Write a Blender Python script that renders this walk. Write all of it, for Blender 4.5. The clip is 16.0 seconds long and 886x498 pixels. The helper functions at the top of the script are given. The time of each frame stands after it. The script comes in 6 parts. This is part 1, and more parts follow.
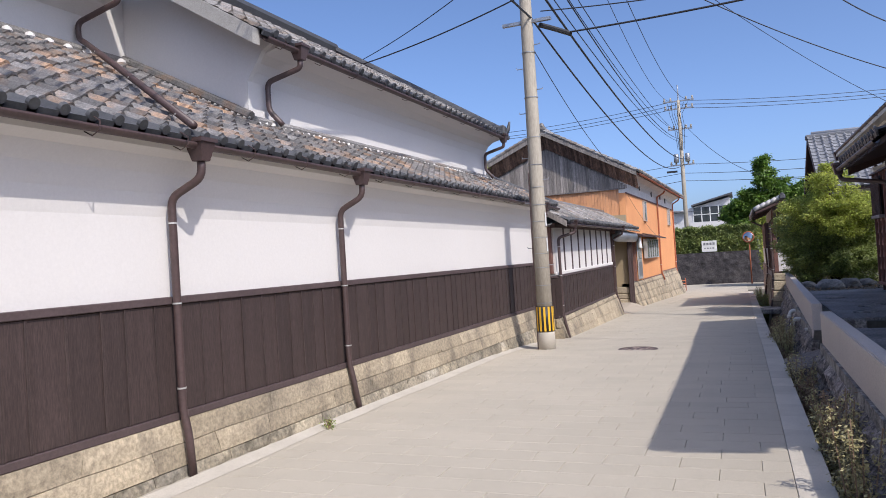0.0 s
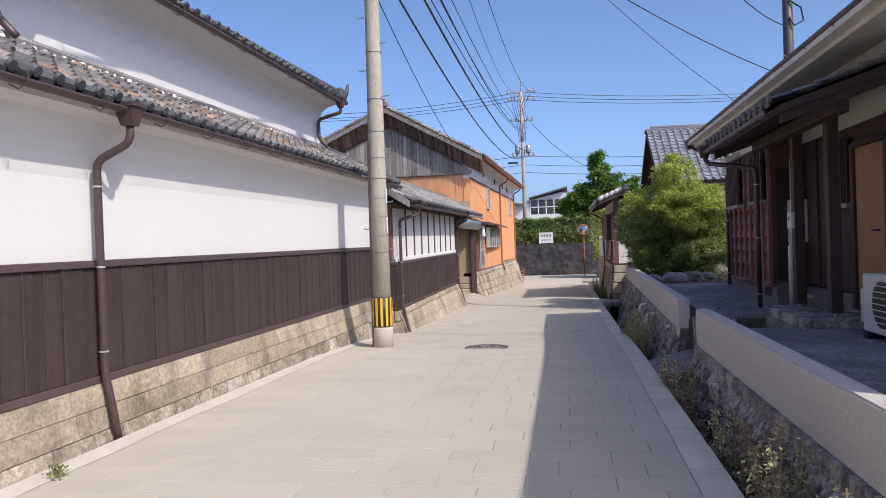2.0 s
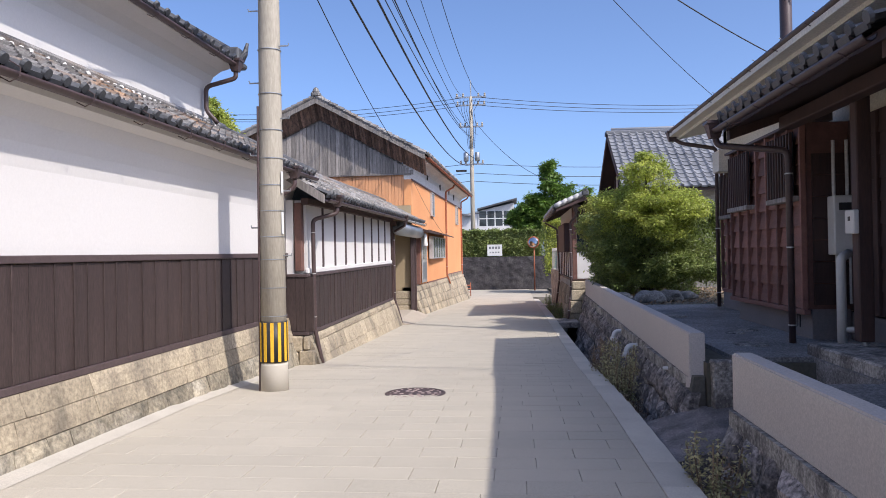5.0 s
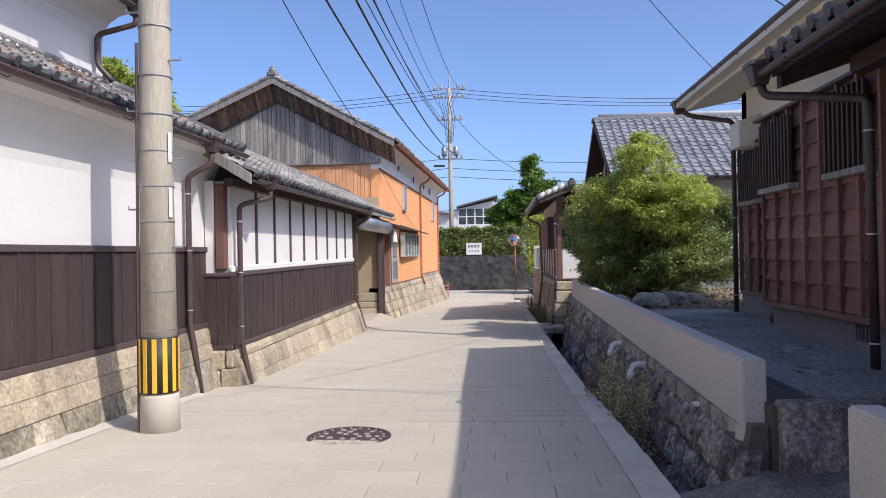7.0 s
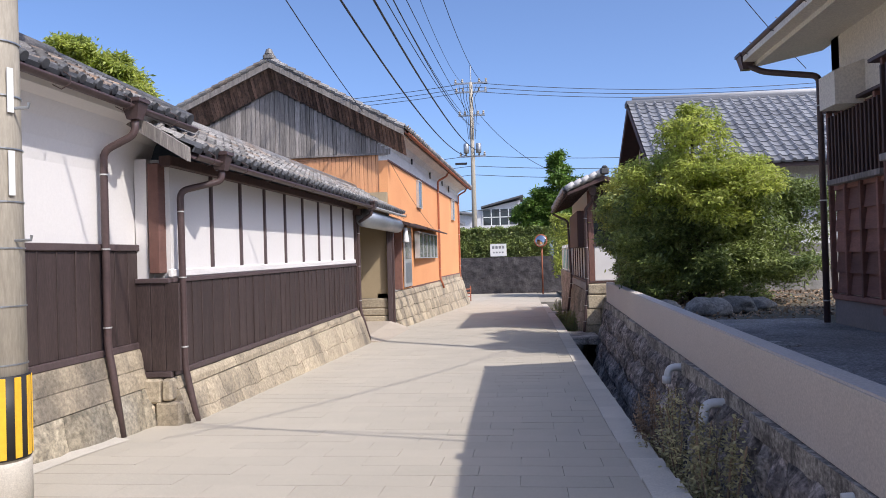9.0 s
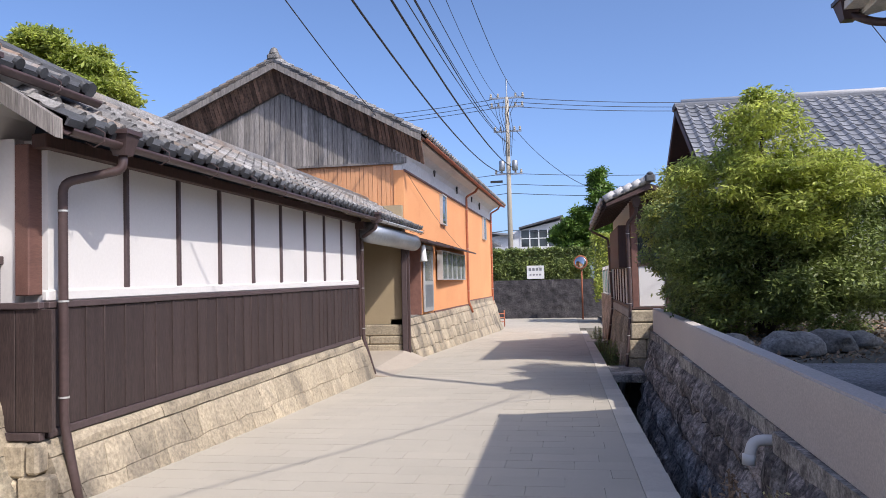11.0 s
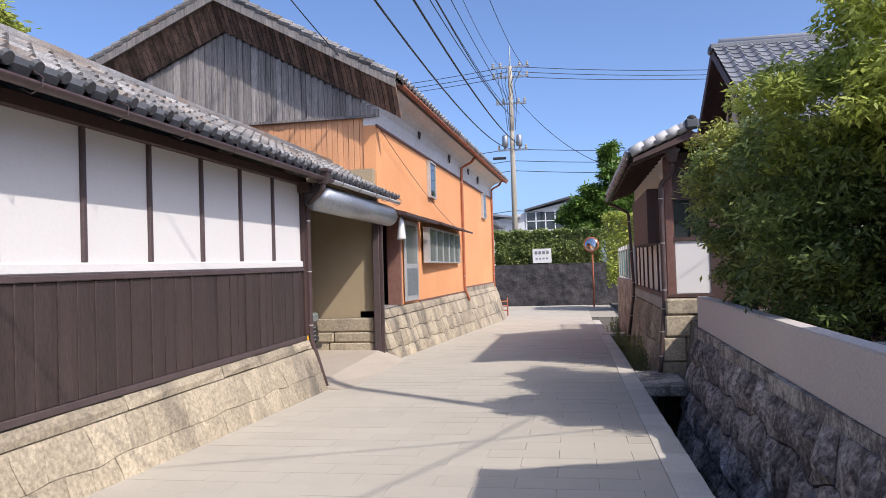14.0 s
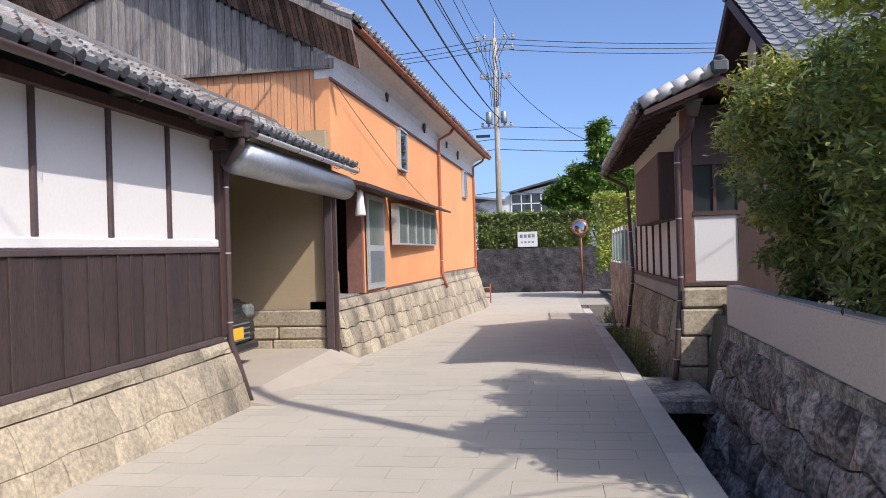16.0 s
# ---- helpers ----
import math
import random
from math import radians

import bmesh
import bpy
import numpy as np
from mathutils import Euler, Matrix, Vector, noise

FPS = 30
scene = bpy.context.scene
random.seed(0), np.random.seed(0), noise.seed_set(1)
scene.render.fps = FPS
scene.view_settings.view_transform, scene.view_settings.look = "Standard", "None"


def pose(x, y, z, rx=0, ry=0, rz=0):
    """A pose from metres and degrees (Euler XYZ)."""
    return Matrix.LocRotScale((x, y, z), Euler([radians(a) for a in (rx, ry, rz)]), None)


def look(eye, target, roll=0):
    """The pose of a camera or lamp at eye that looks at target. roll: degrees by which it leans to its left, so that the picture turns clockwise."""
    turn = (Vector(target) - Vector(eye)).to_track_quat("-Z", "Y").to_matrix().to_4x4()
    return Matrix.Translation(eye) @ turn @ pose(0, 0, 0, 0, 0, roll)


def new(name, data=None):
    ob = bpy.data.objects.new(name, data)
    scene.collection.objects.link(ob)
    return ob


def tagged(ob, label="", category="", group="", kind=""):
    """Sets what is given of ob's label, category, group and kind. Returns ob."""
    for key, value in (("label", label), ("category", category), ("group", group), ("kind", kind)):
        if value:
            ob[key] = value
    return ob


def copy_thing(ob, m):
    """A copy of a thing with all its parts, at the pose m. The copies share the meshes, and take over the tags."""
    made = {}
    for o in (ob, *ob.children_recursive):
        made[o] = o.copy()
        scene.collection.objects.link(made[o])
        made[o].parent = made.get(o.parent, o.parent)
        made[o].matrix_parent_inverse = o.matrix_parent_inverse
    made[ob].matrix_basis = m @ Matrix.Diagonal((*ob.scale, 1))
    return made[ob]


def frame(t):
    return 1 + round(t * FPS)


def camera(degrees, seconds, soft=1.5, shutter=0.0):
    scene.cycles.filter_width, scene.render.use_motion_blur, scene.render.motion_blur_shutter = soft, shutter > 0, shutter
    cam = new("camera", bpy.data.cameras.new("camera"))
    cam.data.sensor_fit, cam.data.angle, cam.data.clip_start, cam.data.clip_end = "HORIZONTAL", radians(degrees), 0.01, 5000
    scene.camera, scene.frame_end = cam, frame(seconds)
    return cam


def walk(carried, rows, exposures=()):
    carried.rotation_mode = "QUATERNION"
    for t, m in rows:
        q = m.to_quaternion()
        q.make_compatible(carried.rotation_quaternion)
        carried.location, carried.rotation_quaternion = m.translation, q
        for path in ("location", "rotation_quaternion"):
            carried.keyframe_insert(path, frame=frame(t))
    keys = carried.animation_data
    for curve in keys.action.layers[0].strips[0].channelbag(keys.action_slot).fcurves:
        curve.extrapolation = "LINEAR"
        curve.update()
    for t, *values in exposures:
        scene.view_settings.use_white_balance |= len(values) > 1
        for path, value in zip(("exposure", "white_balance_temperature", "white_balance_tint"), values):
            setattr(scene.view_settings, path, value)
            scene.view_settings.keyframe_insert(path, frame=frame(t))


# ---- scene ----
cam = camera(62.2, 16.0, soft=0.9)
EXPO = 0.80
METRES, EYE, TILT, LEAN, TURN = 18.5, 1.7, 0.0, 0.0, 22.0
ROWS = [
    (0.0, 0.0, 0.0, 0.0, 0.07, 1.15, 3.47),
    (0.5, 0.0013, 0.031, -0.0021, -5.48, 0.43, 2.93),
    (1.0, 0.0061, 0.0596, -0.0032, -9.02, 0.01, 2.46),
    (1.5, 0.0106, 0.0891, -0.0047, -11.22, -0.23, 2.14),
    (2.0, 0.0169, 0.1165, -0.0051, -12.36, -0.39, 1.93),
    (2.5, 0.0235, 0.1442, -0.0063, -13.04, -0.26, 1.76),
    (3.0, 0.0317, 0.1719, -0.0062, -13.44, -0.06, 1.52),
    (3.5, 0.0401, 0.1998, -0.0069, -14.05, 0.32, 1.31),
    (4.0, 0.0513, 0.227, -0.0073, -14.9, 0.6, 1.14),
    (6.5, 0.1148, 0.3745, -0.0137, -17.71, 0.29, 1.01),
    (7.0, 0.1281, 0.4029, -0.0141, -17.84, 0.45, 1.0),
    (7.5, 0.1419, 0.4315, -0.0155, -17.68, 0.61, 0.96),
    (8.0, 0.1548, 0.4603, -0.0166, -17.4, 0.65, 1.07),
    (8.5, 0.1677, 0.4901, -0.0174, -16.61, 0.59, 1.3),
    (9.0, 0.1812, 0.5184, -0.0178, -15.71, 0.73, 1.59),
    (9.5, 0.1959, 0.5463, -0.0181, -14.66, 1.29, 1.74),
    (10.0, 0.2105, 0.5734, -0.0182, -13.71, 2.13, 1.7),
    (12.5, 0.278, 0.7199, -0.024, -11.8, 2.7, 0.95),
    (13.0, 0.2873, 0.7502, -0.0243, -11.78, 2.19, 1.22),
    (13.5, 0.2962, 0.7804, -0.0251, -11.68, 1.78, 1.53),
    (14.0, 0.3054, 0.8104, -0.0253, -11.91, 1.56, 1.69),
    (14.5, 0.3165, 0.8407, -0.0259, -12.05, 1.31, 1.75),
    (15.0, 0.327, 0.871, -0.0266, -12.46, 1.19, 1.74),
    (15.5, 0.3368, 0.9012, -0.0272, -12.69, 0.79, 1.75),
    (16.0, 0.3474, 0.9314, -0.0281, -13.05, 0.35, 1.61),
]
walk(cam, [(t, pose(0, 0, EYE, TILT, LEAN, TURN) @ pose(METRES * x, METRES * y, METRES * z, 90 + pitch, roll, yaw)) for t, x, y, z, yaw, pitch, roll in ROWS], [(0.0, EXPO - 0.20, 6480, 13), (1.0, EXPO - 0.18, 6480, 13), (3.0, EXPO - 0.07, 6480, 13), (4.0, EXPO, 6480, 13), (16.0, EXPO, 6480, 13)])

# ---- sky and sun ----
SUN = Vector((0.576, -0.405, 0.711)).normalized()
world = bpy.data.worlds.new("sky")
scene.world = world
world.use_nodes = True
wn = world.node_tree.nodes
sky = wn.new("ShaderNodeTexSky")
sky.sky_type, sky.sun_disc = "NISHITA", False
sky.sun_elevation, sky.sun_rotation = math.asin(SUN.z), math.atan2(SUN.x, SUN.y)
sky.air_density, sky.dust_density, sky.ozone_density = 0.60, 2.4, 6.0
world.node_tree.links.new(sky.outputs[0], wn["Background"].inputs[0])
wn["Background"].inputs[1].default_value = 0.15
sun_data = bpy.data.lights.new("sun", "SUN")
sun_data.energy, sun_data.angle, sun_data.color = 2.45, radians(0.53), (1.0, 0.95, 0.87)
sun = new("sun", sun_data)
sun.matrix_world = look(SUN * 60, (0, 0, 0))


# ---- materials ----
def material(name, colour, colour2=None, rough=0.8, metal=0.0, fine=40.0, coarse=1.5, mix=0.5, bump=0.2, vary=0.0, streak=None, dist=0.01, stain=None, amount=0.5, run=None, speck=0.12):
    """Noise at two scales between two colours, grain relief, and a tint by object and island."""
    m = bpy.data.materials.new(name)
    m.use_nodes = True
    nt = m.node_tree
    n, ln = nt.nodes, nt.links
    b = n["Principled BSDF"]
    b.inputs["Roughness"].default_value, b.inputs["Metallic"].default_value = rough, metal
    c2 = colour2 or [v * 0.75 for v in colour]
    tc = n.new("ShaderNodeTexCoord")
    mp = n.new("ShaderNodeMapping")
    geo = n.new("ShaderNodeNewGeometry")
    ln.new(geo.outputs["Position"], mp.inputs[0])
    if streak:
        mp.inputs["Scale"].default_value = streak
    a = n.new("ShaderNodeTexNoise")
    a.inputs["Scale"].default_value, a.inputs["Detail"].default_value, a.inputs["Roughness"].default_value = fine, 5, 0.65
    c = n.new("ShaderNodeTexNoise")
    c.inputs["Scale"].default_value, c.inputs["Detail"].default_value, c.inputs["Roughness"].default_value = coarse, 6, 0.6
    ln.new(mp.outputs[0], a.inputs[0])
    ln.new(mp.outputs[0], c.inputs[0])
    add = n.new("ShaderNodeMath")
    add.operation = "MULTIPLY_ADD"
    add.inputs[1].default_value = 0.45
    ln.new(a.outputs[0], add.inputs[0])
    half = n.new("ShaderNodeMath")
    half.operation = "MULTIPLY"
    half.inputs[1].default_value = 0.55
    ln.new(c.outputs[0], half.inputs[0])
    ln.new(half.outputs[0], add.inputs[2])
    ramp = n.new("ShaderNodeMapRange")
    ramp.inputs[1].default_value, ramp.inputs[2].default_value = 0.5 - 0.25 * (1.1 - mix), 0.5 + 0.25 * (1.1 - mix)
    ln.new(add.outputs[0], ramp.inputs[0])
    mx = n.new("ShaderNodeMix")
    mx.data_type = "RGBA"
    mx.inputs[6].default_value, mx.inputs[7].default_value = (*colour, 1), (*c2, 1)
    ln.new(ramp.outputs[0], mx.inputs[0])
    out = mx.outputs[2]
    if stain:
        sn = n.new("ShaderNodeTexNoise")
        sn.inputs["Scale"].default_value, sn.inputs["Detail"].default_value = coarse * 0.7, 8
        if run:
            rm = n.new("ShaderNodeMapping")
            rm.inputs["Scale"].default_value = run
            ln.new(geo.outputs["Position"], rm.inputs[0])
            ln.new(rm.outputs[0], sn.inputs[0])
        else:
            ln.new(geo.outputs["Position"], sn.inputs[0])
        sr = n.new("ShaderNodeMapRange")
        sr.inputs[1].default_value, sr.inputs[2].default_value, sr.inputs[4].default_value = 0.5, 0.68, amount
        ln.new(sn.outputs[0], sr.inputs[0])
        sm = n.new("ShaderNodeMix")
        sm.data_type = "RGBA"
        sm.inputs[7].default_value = (*stain, 1)
        ln.new(sr.outputs[0], sm.inputs[0])
        ln.new(out, sm.inputs[6])
        out = sm.outputs[2]
    if speck:
        pn = n.new("ShaderNodeTexNoise")
        pn.inputs["Scale"].default_value, pn.inputs["Detail"].default_value, pn.inputs["Roughness"].default_value = fine * 1.7, 3, 0.7
        ln.new(mp.outputs[0], pn.inputs[0])
        pr = n.new("ShaderNodeMapRange")
        pr.inputs[1].default_value, pr.inputs[2].default_value = 0.34, 0.66
        pr.inputs[3].default_value, pr.inputs[4].default_value = 1 - speck, 1 + speck
        ln.new(pn.outputs[0], pr.inputs[0])
        ph = n.new("ShaderNodeHueSaturation")
        ln.new(pr.outputs[0], ph.inputs["Value"])
        ln.new(out, ph.inputs["Color"])
        out = ph.outputs[0]
    if vary:
        info = n.new("ShaderNodeObjectInfo")
        tot = n.new("ShaderNodeMath")
        tot.operation = "ADD"
        ln.new(info.outputs["Random"], tot.inputs[0])
        ln.new(geo.outputs["Random Per Island"], tot.inputs[1])
        fr = n.new("ShaderNodeMath")
        fr.operation = "FRACT"
        ln.new(tot.outputs[0], fr.inputs[0])
        vr = n.new("ShaderNodeMapRange")
        vr.inputs[3].default_value, vr.inputs[4].default_value = 1 - vary, 1 + vary
        ln.new(fr.outputs[0], vr.inputs[0])
        hs = n.new("ShaderNodeHueSaturation")
        ln.new(vr.outputs[0], hs.inputs["Value"])
        ln.new(out, hs.inputs["Color"])
        out = hs.outputs[0]
    ln.new(out, b.inputs["Base Color"])
    if bump:
        bp = n.new("ShaderNodeBump")
        bp.inputs["Strength"].default_value, bp.inputs["Distance"].default_value = min(1.0, bump * 1.3), dist
        ln.new(add.outputs[0], bp.inputs["Height"])
        ln.new(bp.outputs[0], b.inputs["Normal"])
    return m


PLASTER = material("white_plaster", (0.70, 0.675, 0.655), (0.64, 0.615, 0.595), 0.9, fine=25, coarse=0.5, bump=0.05, mix=0.2, speck=0.02)
PLASTER_OLD = material("weathered_plaster", (0.72, 0.71, 0.70), (0.55, 0.54, 0.53), 0.9, fine=12, coarse=0.8, bump=0.3)
LATH = material("dark_stained_board", (0.036, 0.023, 0.021), (0.060, 0.040, 0.037), 0.62, fine=30, coarse=4, streak=(3, 3, 0.25), bump=0.5, vary=0.13, dist=0.005, speck=0.35)
TRIM = material("dark_trim", (0.095, 0.066, 0.066), (0.068, 0.047, 0.047), 0.6, fine=20, coarse=3, bump=0.2, dist=0.004)
PIPE = material("brown_pipe", (0.085, 0.054, 0.052), (0.062, 0.04, 0.038), 0.45, fine=18, coarse=3, bump=0.08, dist=0.003)
STONE = material("pale_base_stone", (0.45, 0.375, 0.265), (0.31, 0.26, 0.19), 0.92, fine=16, coarse=1.6, mix=0.5, bump=0.5, vary=0.2, dist=0.012, stain=(0.10, 0.088, 0.075), amount=0.75, run=(1.5, 1.5, 0.7), speck=0.28)
STONE_FOOT = material("mossy_foot_stone", (0.36, 0.31, 0.225), (0.17, 0.15, 0.115), 0.93, fine=13, coarse=1.8, mix=0.7, bump=0.9, vary=0.28, dist=0.025, stain=(0.46, 0.42, 0.35), amount=0.5, speck=0.35)
ENDSTONE = material("dark_end_wall_stone", (0.045, 0.040, 0.043), (0.02, 0.018, 0.02), 0.9, fine=9, coarse=2.2, mix=0.8, bump=1.0, dist=0.05, stain=(0.10, 0.092, 0.09), amount=0.35, speck=0.5)
MORTAR = material("base_mortar", (0.16, 0.145, 0.12), (0.07, 0.065, 0.055), 0.95, fine=20, coarse=2, bump=0.6)
DARKSTONE = material("dark_ditch_stone", (0.33, 0.285, 0.26), (0.10, 0.087, 0.082), 0.9, fine=14, coarse=2.5, mix=0.9, bump=1.0, vary=0.35, dist=0.03, stain=(0.42, 0.40, 0.37), amount=0.55, run=(2.6, 2.6, 0.6), speck=0.6)
TILE = material("grey_roof_tile", (0.31, 0.295, 0.28), (0.14, 0.134, 0.13), 0.55, fine=30, coarse=2.5, mix=0.5, bump=0.4, vary=0.4, stain=(0.22, 0.14, 0.08), amount=0.55, dist=0.006, speck=0.3)
TILE_BROWN = material("brown_mottled_roof_tile", (0.22, 0.21, 0.205), (0.10, 0.096, 0.095), 0.55, fine=30, coarse=3.2, mix=0.5, bump=0.4, vary=0.4, stain=(0.36, 0.22, 0.13), amount=0.85, dist=0.006, speck=0.3)
TILE_GREY = material("clean_roof_tile", (0.25, 0.255, 0.27), (0.17, 0.174, 0.185), 0.42, fine=30, coarse=2.5, bump=0.15, vary=0.2, dist=0.004, speck=0.2)
TILE_EDGE = material("dark_eave_tile", (0.09, 0.092, 0.098), (0.055, 0.056, 0.06), 0.5, fine=30, coarse=3, bump=0.3, vary=0.25, dist=0.004)
PAVER = material("road_paver", (0.49, 0.44, 0.36), (0.41, 0.37, 0.305), 0.93, fine=70, coarse=0.8, mix=0.3, bump=0.3, vary=0.035, dist=0.003)
JOINT = material("road_joint", (0.40, 0.36, 0.295), (0.32, 0.285, 0.235), 0.95, fine=50, coarse=2, bump=0.3)
APRON = material("pinkish_apron_concrete", (0.45, 0.385, 0.31), (0.38, 0.325, 0.265), 0.92, fine=45, coarse=1.4, mix=0.4, bump=0.3, dist=0.004, stain=(0.34, 0.29, 0.24), amount=0.3)
KERB = material("kerb_concrete", (0.58, 0.535, 0.46), (0.46, 0.42, 0.36), 0.92, fine=60, coarse=2.5, bump=0.4, vary=0.1, dist=0.004)
CONCRETE = material("grey_concrete", (0.40, 0.385, 0.36), (0.29, 0.28, 0.26), 0.9, fine=40, coarse=1.5, bump=0.3, dist=0.004)
WALLCON = material("smooth_wall_concrete", (0.62, 0.555, 0.505), (0.55, 0.495, 0.45), 0.85, fine=40, coarse=0.8, mix=0.3, bump=0.15, dist=0.003)
OLDCON = material("stained_concrete", (0.48, 0.445, 0.395), (0.15, 0.135, 0.125), 0.92, fine=25, coarse=3, mix=0.8, bump=0.5, dist=0.006, stain=(0.05, 0.045, 0.045), amount=0.7, run=(3, 3, 0.5), speck=0.35)
YARD = material("yard_dirt", (0.36, 0.335, 0.32), (0.15, 0.14, 0.135), 0.95, fine=30, coarse=1.2, mix=0.7, bump=0.6, dist=0.02, stain=(0.24, 0.22, 0.2), amount=0.6, speck=0.4)
GROUND = material("ground_soil", (0.13, 0.115, 0.09), (0.08, 0.075, 0.055), 0.95, fine=12, coarse=0.6, bump=0.5, dist=0.03)
POLECON = material("pole_concrete", (0.44, 0.395, 0.32), (0.32, 0.285, 0.23), 0.9, fine=35, coarse=3, streak=(1, 1, 0.15), bump=0.25, dist=0.003)
ORANGE = material("orange_render", (0.76, 0.345, 0.15), (0.69, 0.30, 0.125), 0.85, fine=30, coarse=0.7, mix=0.4, bump=0.12, stain=(0.80, 0.40, 0.18), amount=0.4, dist=0.003, speck=0.07)
ORANGE_TIN = material("orange_painted_tin", (0.70, 0.35, 0.175), (0.62, 0.30, 0.145), 0.6, fine=30, coarse=1.2, streak=(3, 3, 0.3), bump=0.15, vary=0.08, dist=0.003)
GREYWOOD = material("weathered_grey_wood", (0.34, 0.305, 0.28), (0.16, 0.145, 0.135), 0.88, fine=30, coarse=5, streak=(3, 3, 0.12), mix=0.7, bump=0.5, vary=0.3, dist=0.006, speck=0.35)
BROWNWOOD = material("weathered_brown_wood", (0.27, 0.16, 0.115), (0.075, 0.052, 0.042), 0.85, fine=30, coarse=5, streak=(3, 1, 1), mix=0.7, bump=0.6, vary=0.5, dist=0.006, speck=0.4)
REDWOOD = material("red_brown_wood", (0.24, 0.115, 0.09), (0.15, 0.073, 0.058), 0.7, fine=30, coarse=4, streak=(3, 0.4, 3), mix=0.5, bump=0.3, vary=0.4, dist=0.004)
DARKWOOD = material("dark_house_wood", (0.075, 0.038, 0.032), (0.042, 0.024, 0.021), 0.65, fine=30, coarse=4, streak=(3, 3, 0.3), bump=0.3, vary=0.15, dist=0.004)
DOORWOOD = material("honey_door_wood", (0.42, 0.22, 0.09), (0.34, 0.165, 0.062), 0.5, fine=25, coarse=3, streak=(3, 3, 0.2), bump=0.15, dist=0.003)
BEIGE = material("beige_clay_wall", (0.40, 0.315, 0.20), (0.34, 0.265, 0.165), 0.92, fine=40, coarse=1.2, bump=0.25, dist=0.004)
STEEL = material("galvanised_steel", (0.42, 0.44, 0.46), (0.34, 0.355, 0.37), 0.42, metal=0.75, fine=12, coarse=2, bump=0.08, dist=0.003)
ALU = material("aluminium_frame", (0.58, 0.58, 0.56), (0.48, 0.48, 0.47), 0.45, metal=0.4, fine=20, coarse=3, bump=0.05)
WHITE = material("white_enamel", (0.72, 0.72, 0.70), (0.63, 0.63, 0.61), 0.45, fine=15, coarse=2, mix=0.2, bump=0.04, speck=0.03)
CREAM = material("cream_soffit", (0.78, 0.73, 0.64), (0.70, 0.65, 0.56), 0.88, fine=25, coarse=1, bump=0.1)
IRON = material("cast_iron", (0.14, 0.095, 0.09), (0.075, 0.052, 0.05), 0.6, metal=0.5, fine=30, coarse=6, bump=0.4, dist=0.004)
BLACK = material("black_rubber", (0.018, 0.018, 0.02), (0.03, 0.03, 0.032), 0.55, fine=20, coarse=3, bump=0.05, speck=0.05)
YELLOW = material("yellow_stripe", (0.80, 0.47, 0.03), (0.68, 0.38, 0.03), 0.5, fine=20, coarse=4, bump=0.05, speck=0.06)
RUST = material("orange_rust_pole", (0.42, 0.13, 0.06), (0.28, 0.09, 0.045), 0.7, fine=25, coarse=4, bump=0.2)


def leaf_material(name, a, b, through_light=0.35):
    """Leaves: colour by island, a little gloss, and light that comes through."""
    m = material(name, a, b, 0.5, fine=3, coarse=1.1, mix=0.7, bump=0, vary=0.45, speck=0)
    n, ln = m.node_tree.nodes, m.node_tree.links
    bs = n["Principled BSDF"]
    tr = n.new("ShaderNodeBsdfTranslucent")
    ln.new(bs.inputs["Base Color"].links[0].from_socket, tr.inputs[0])
    ms = n.new("ShaderNodeMixShader")
    ms.inputs[0].default_value = through_light
    ln.new(bs.outputs[0], ms.inputs[1])
    ln.new(tr.outputs[0], ms.inputs[2])
    ln.new(ms.outputs[0], n["Material Output"].inputs[0])
    return m


LEAF = leaf_material("bright_leaf", (0.52, 0.56, 0.13), (0.31, 0.37, 0.08), 0.5)
LEAF_MID = leaf_material("mid_leaf", (0.17, 0.28, 0.045), (0.085, 0.165, 0.03))
# dark leaf green; on the yard shrub it also stands for shade
LEAF_DARK = leaf_material("dark_leaf", (0.27, 0.32, 0.09), (0.11, 0.16, 0.045), 0.3)
LEAF_OLIVE = leaf_material("olive_leaf", (0.42, 0.42, 0.09), (0.20, 0.23, 0.05), 0.35)
LEAF_PALE = leaf_material("pale_weed_leaf", (0.50, 0.45, 0.23), (0.32, 0.29, 0.15), 0.3)
STRAW = material("dry_weed", (0.34, 0.24, 0.15), (0.19, 0.13, 0.09), 0.85, fine=5, coarse=2, bump=0, vary=0.3)
CARD = material("cardboard", (0.32, 0.20, 0.10), (0.27, 0.165, 0.085), 0.85, fine=20, coarse=2, bump=0.1)
CARPAINT = material("dark_car_paint", (0.05, 0.047, 0.05), (0.04, 0.038, 0.04), 0.25, metal=0.4, fine=5, coarse=1, bump=0, speck=0.0)
TEAL = material("teal_mesh", (0.16, 0.32, 0.29), (0.12, 0.26, 0.24), 0.5, fine=10, coarse=2, bump=0.05)
GRAVEL = material("ramp_gravel", (0.27, 0.24, 0.23), (0.12, 0.108, 0.105), 0.95, fine=60, coarse=3, mix=0.8, bump=0.9, dist=0.015, speck=0.6)
BLOCK = material("old_concrete_block", (0.30, 0.285, 0.26), (0.2, 0.19, 0.175), 0.93, fine=30, coarse=2, mix=0.6, bump=0.5, vary=0.15, dist=0.006, stain=(0.1, 0.095, 0.09), amount=0.5)
RELIEF = material("worn_iron_relief", (0.42, 0.33, 0.30), (0.26, 0.20, 0.185), 0.7, metal=0.2, fine=30, coarse=5, bump=0.3)
TILE_PALE = material("pale_ridge_tile", (0.50, 0.49, 0.48), (0.40, 0.39, 0.39), 0.6, fine=30, coarse=3, bump=0.15, dist=0.004, speck=0.1)
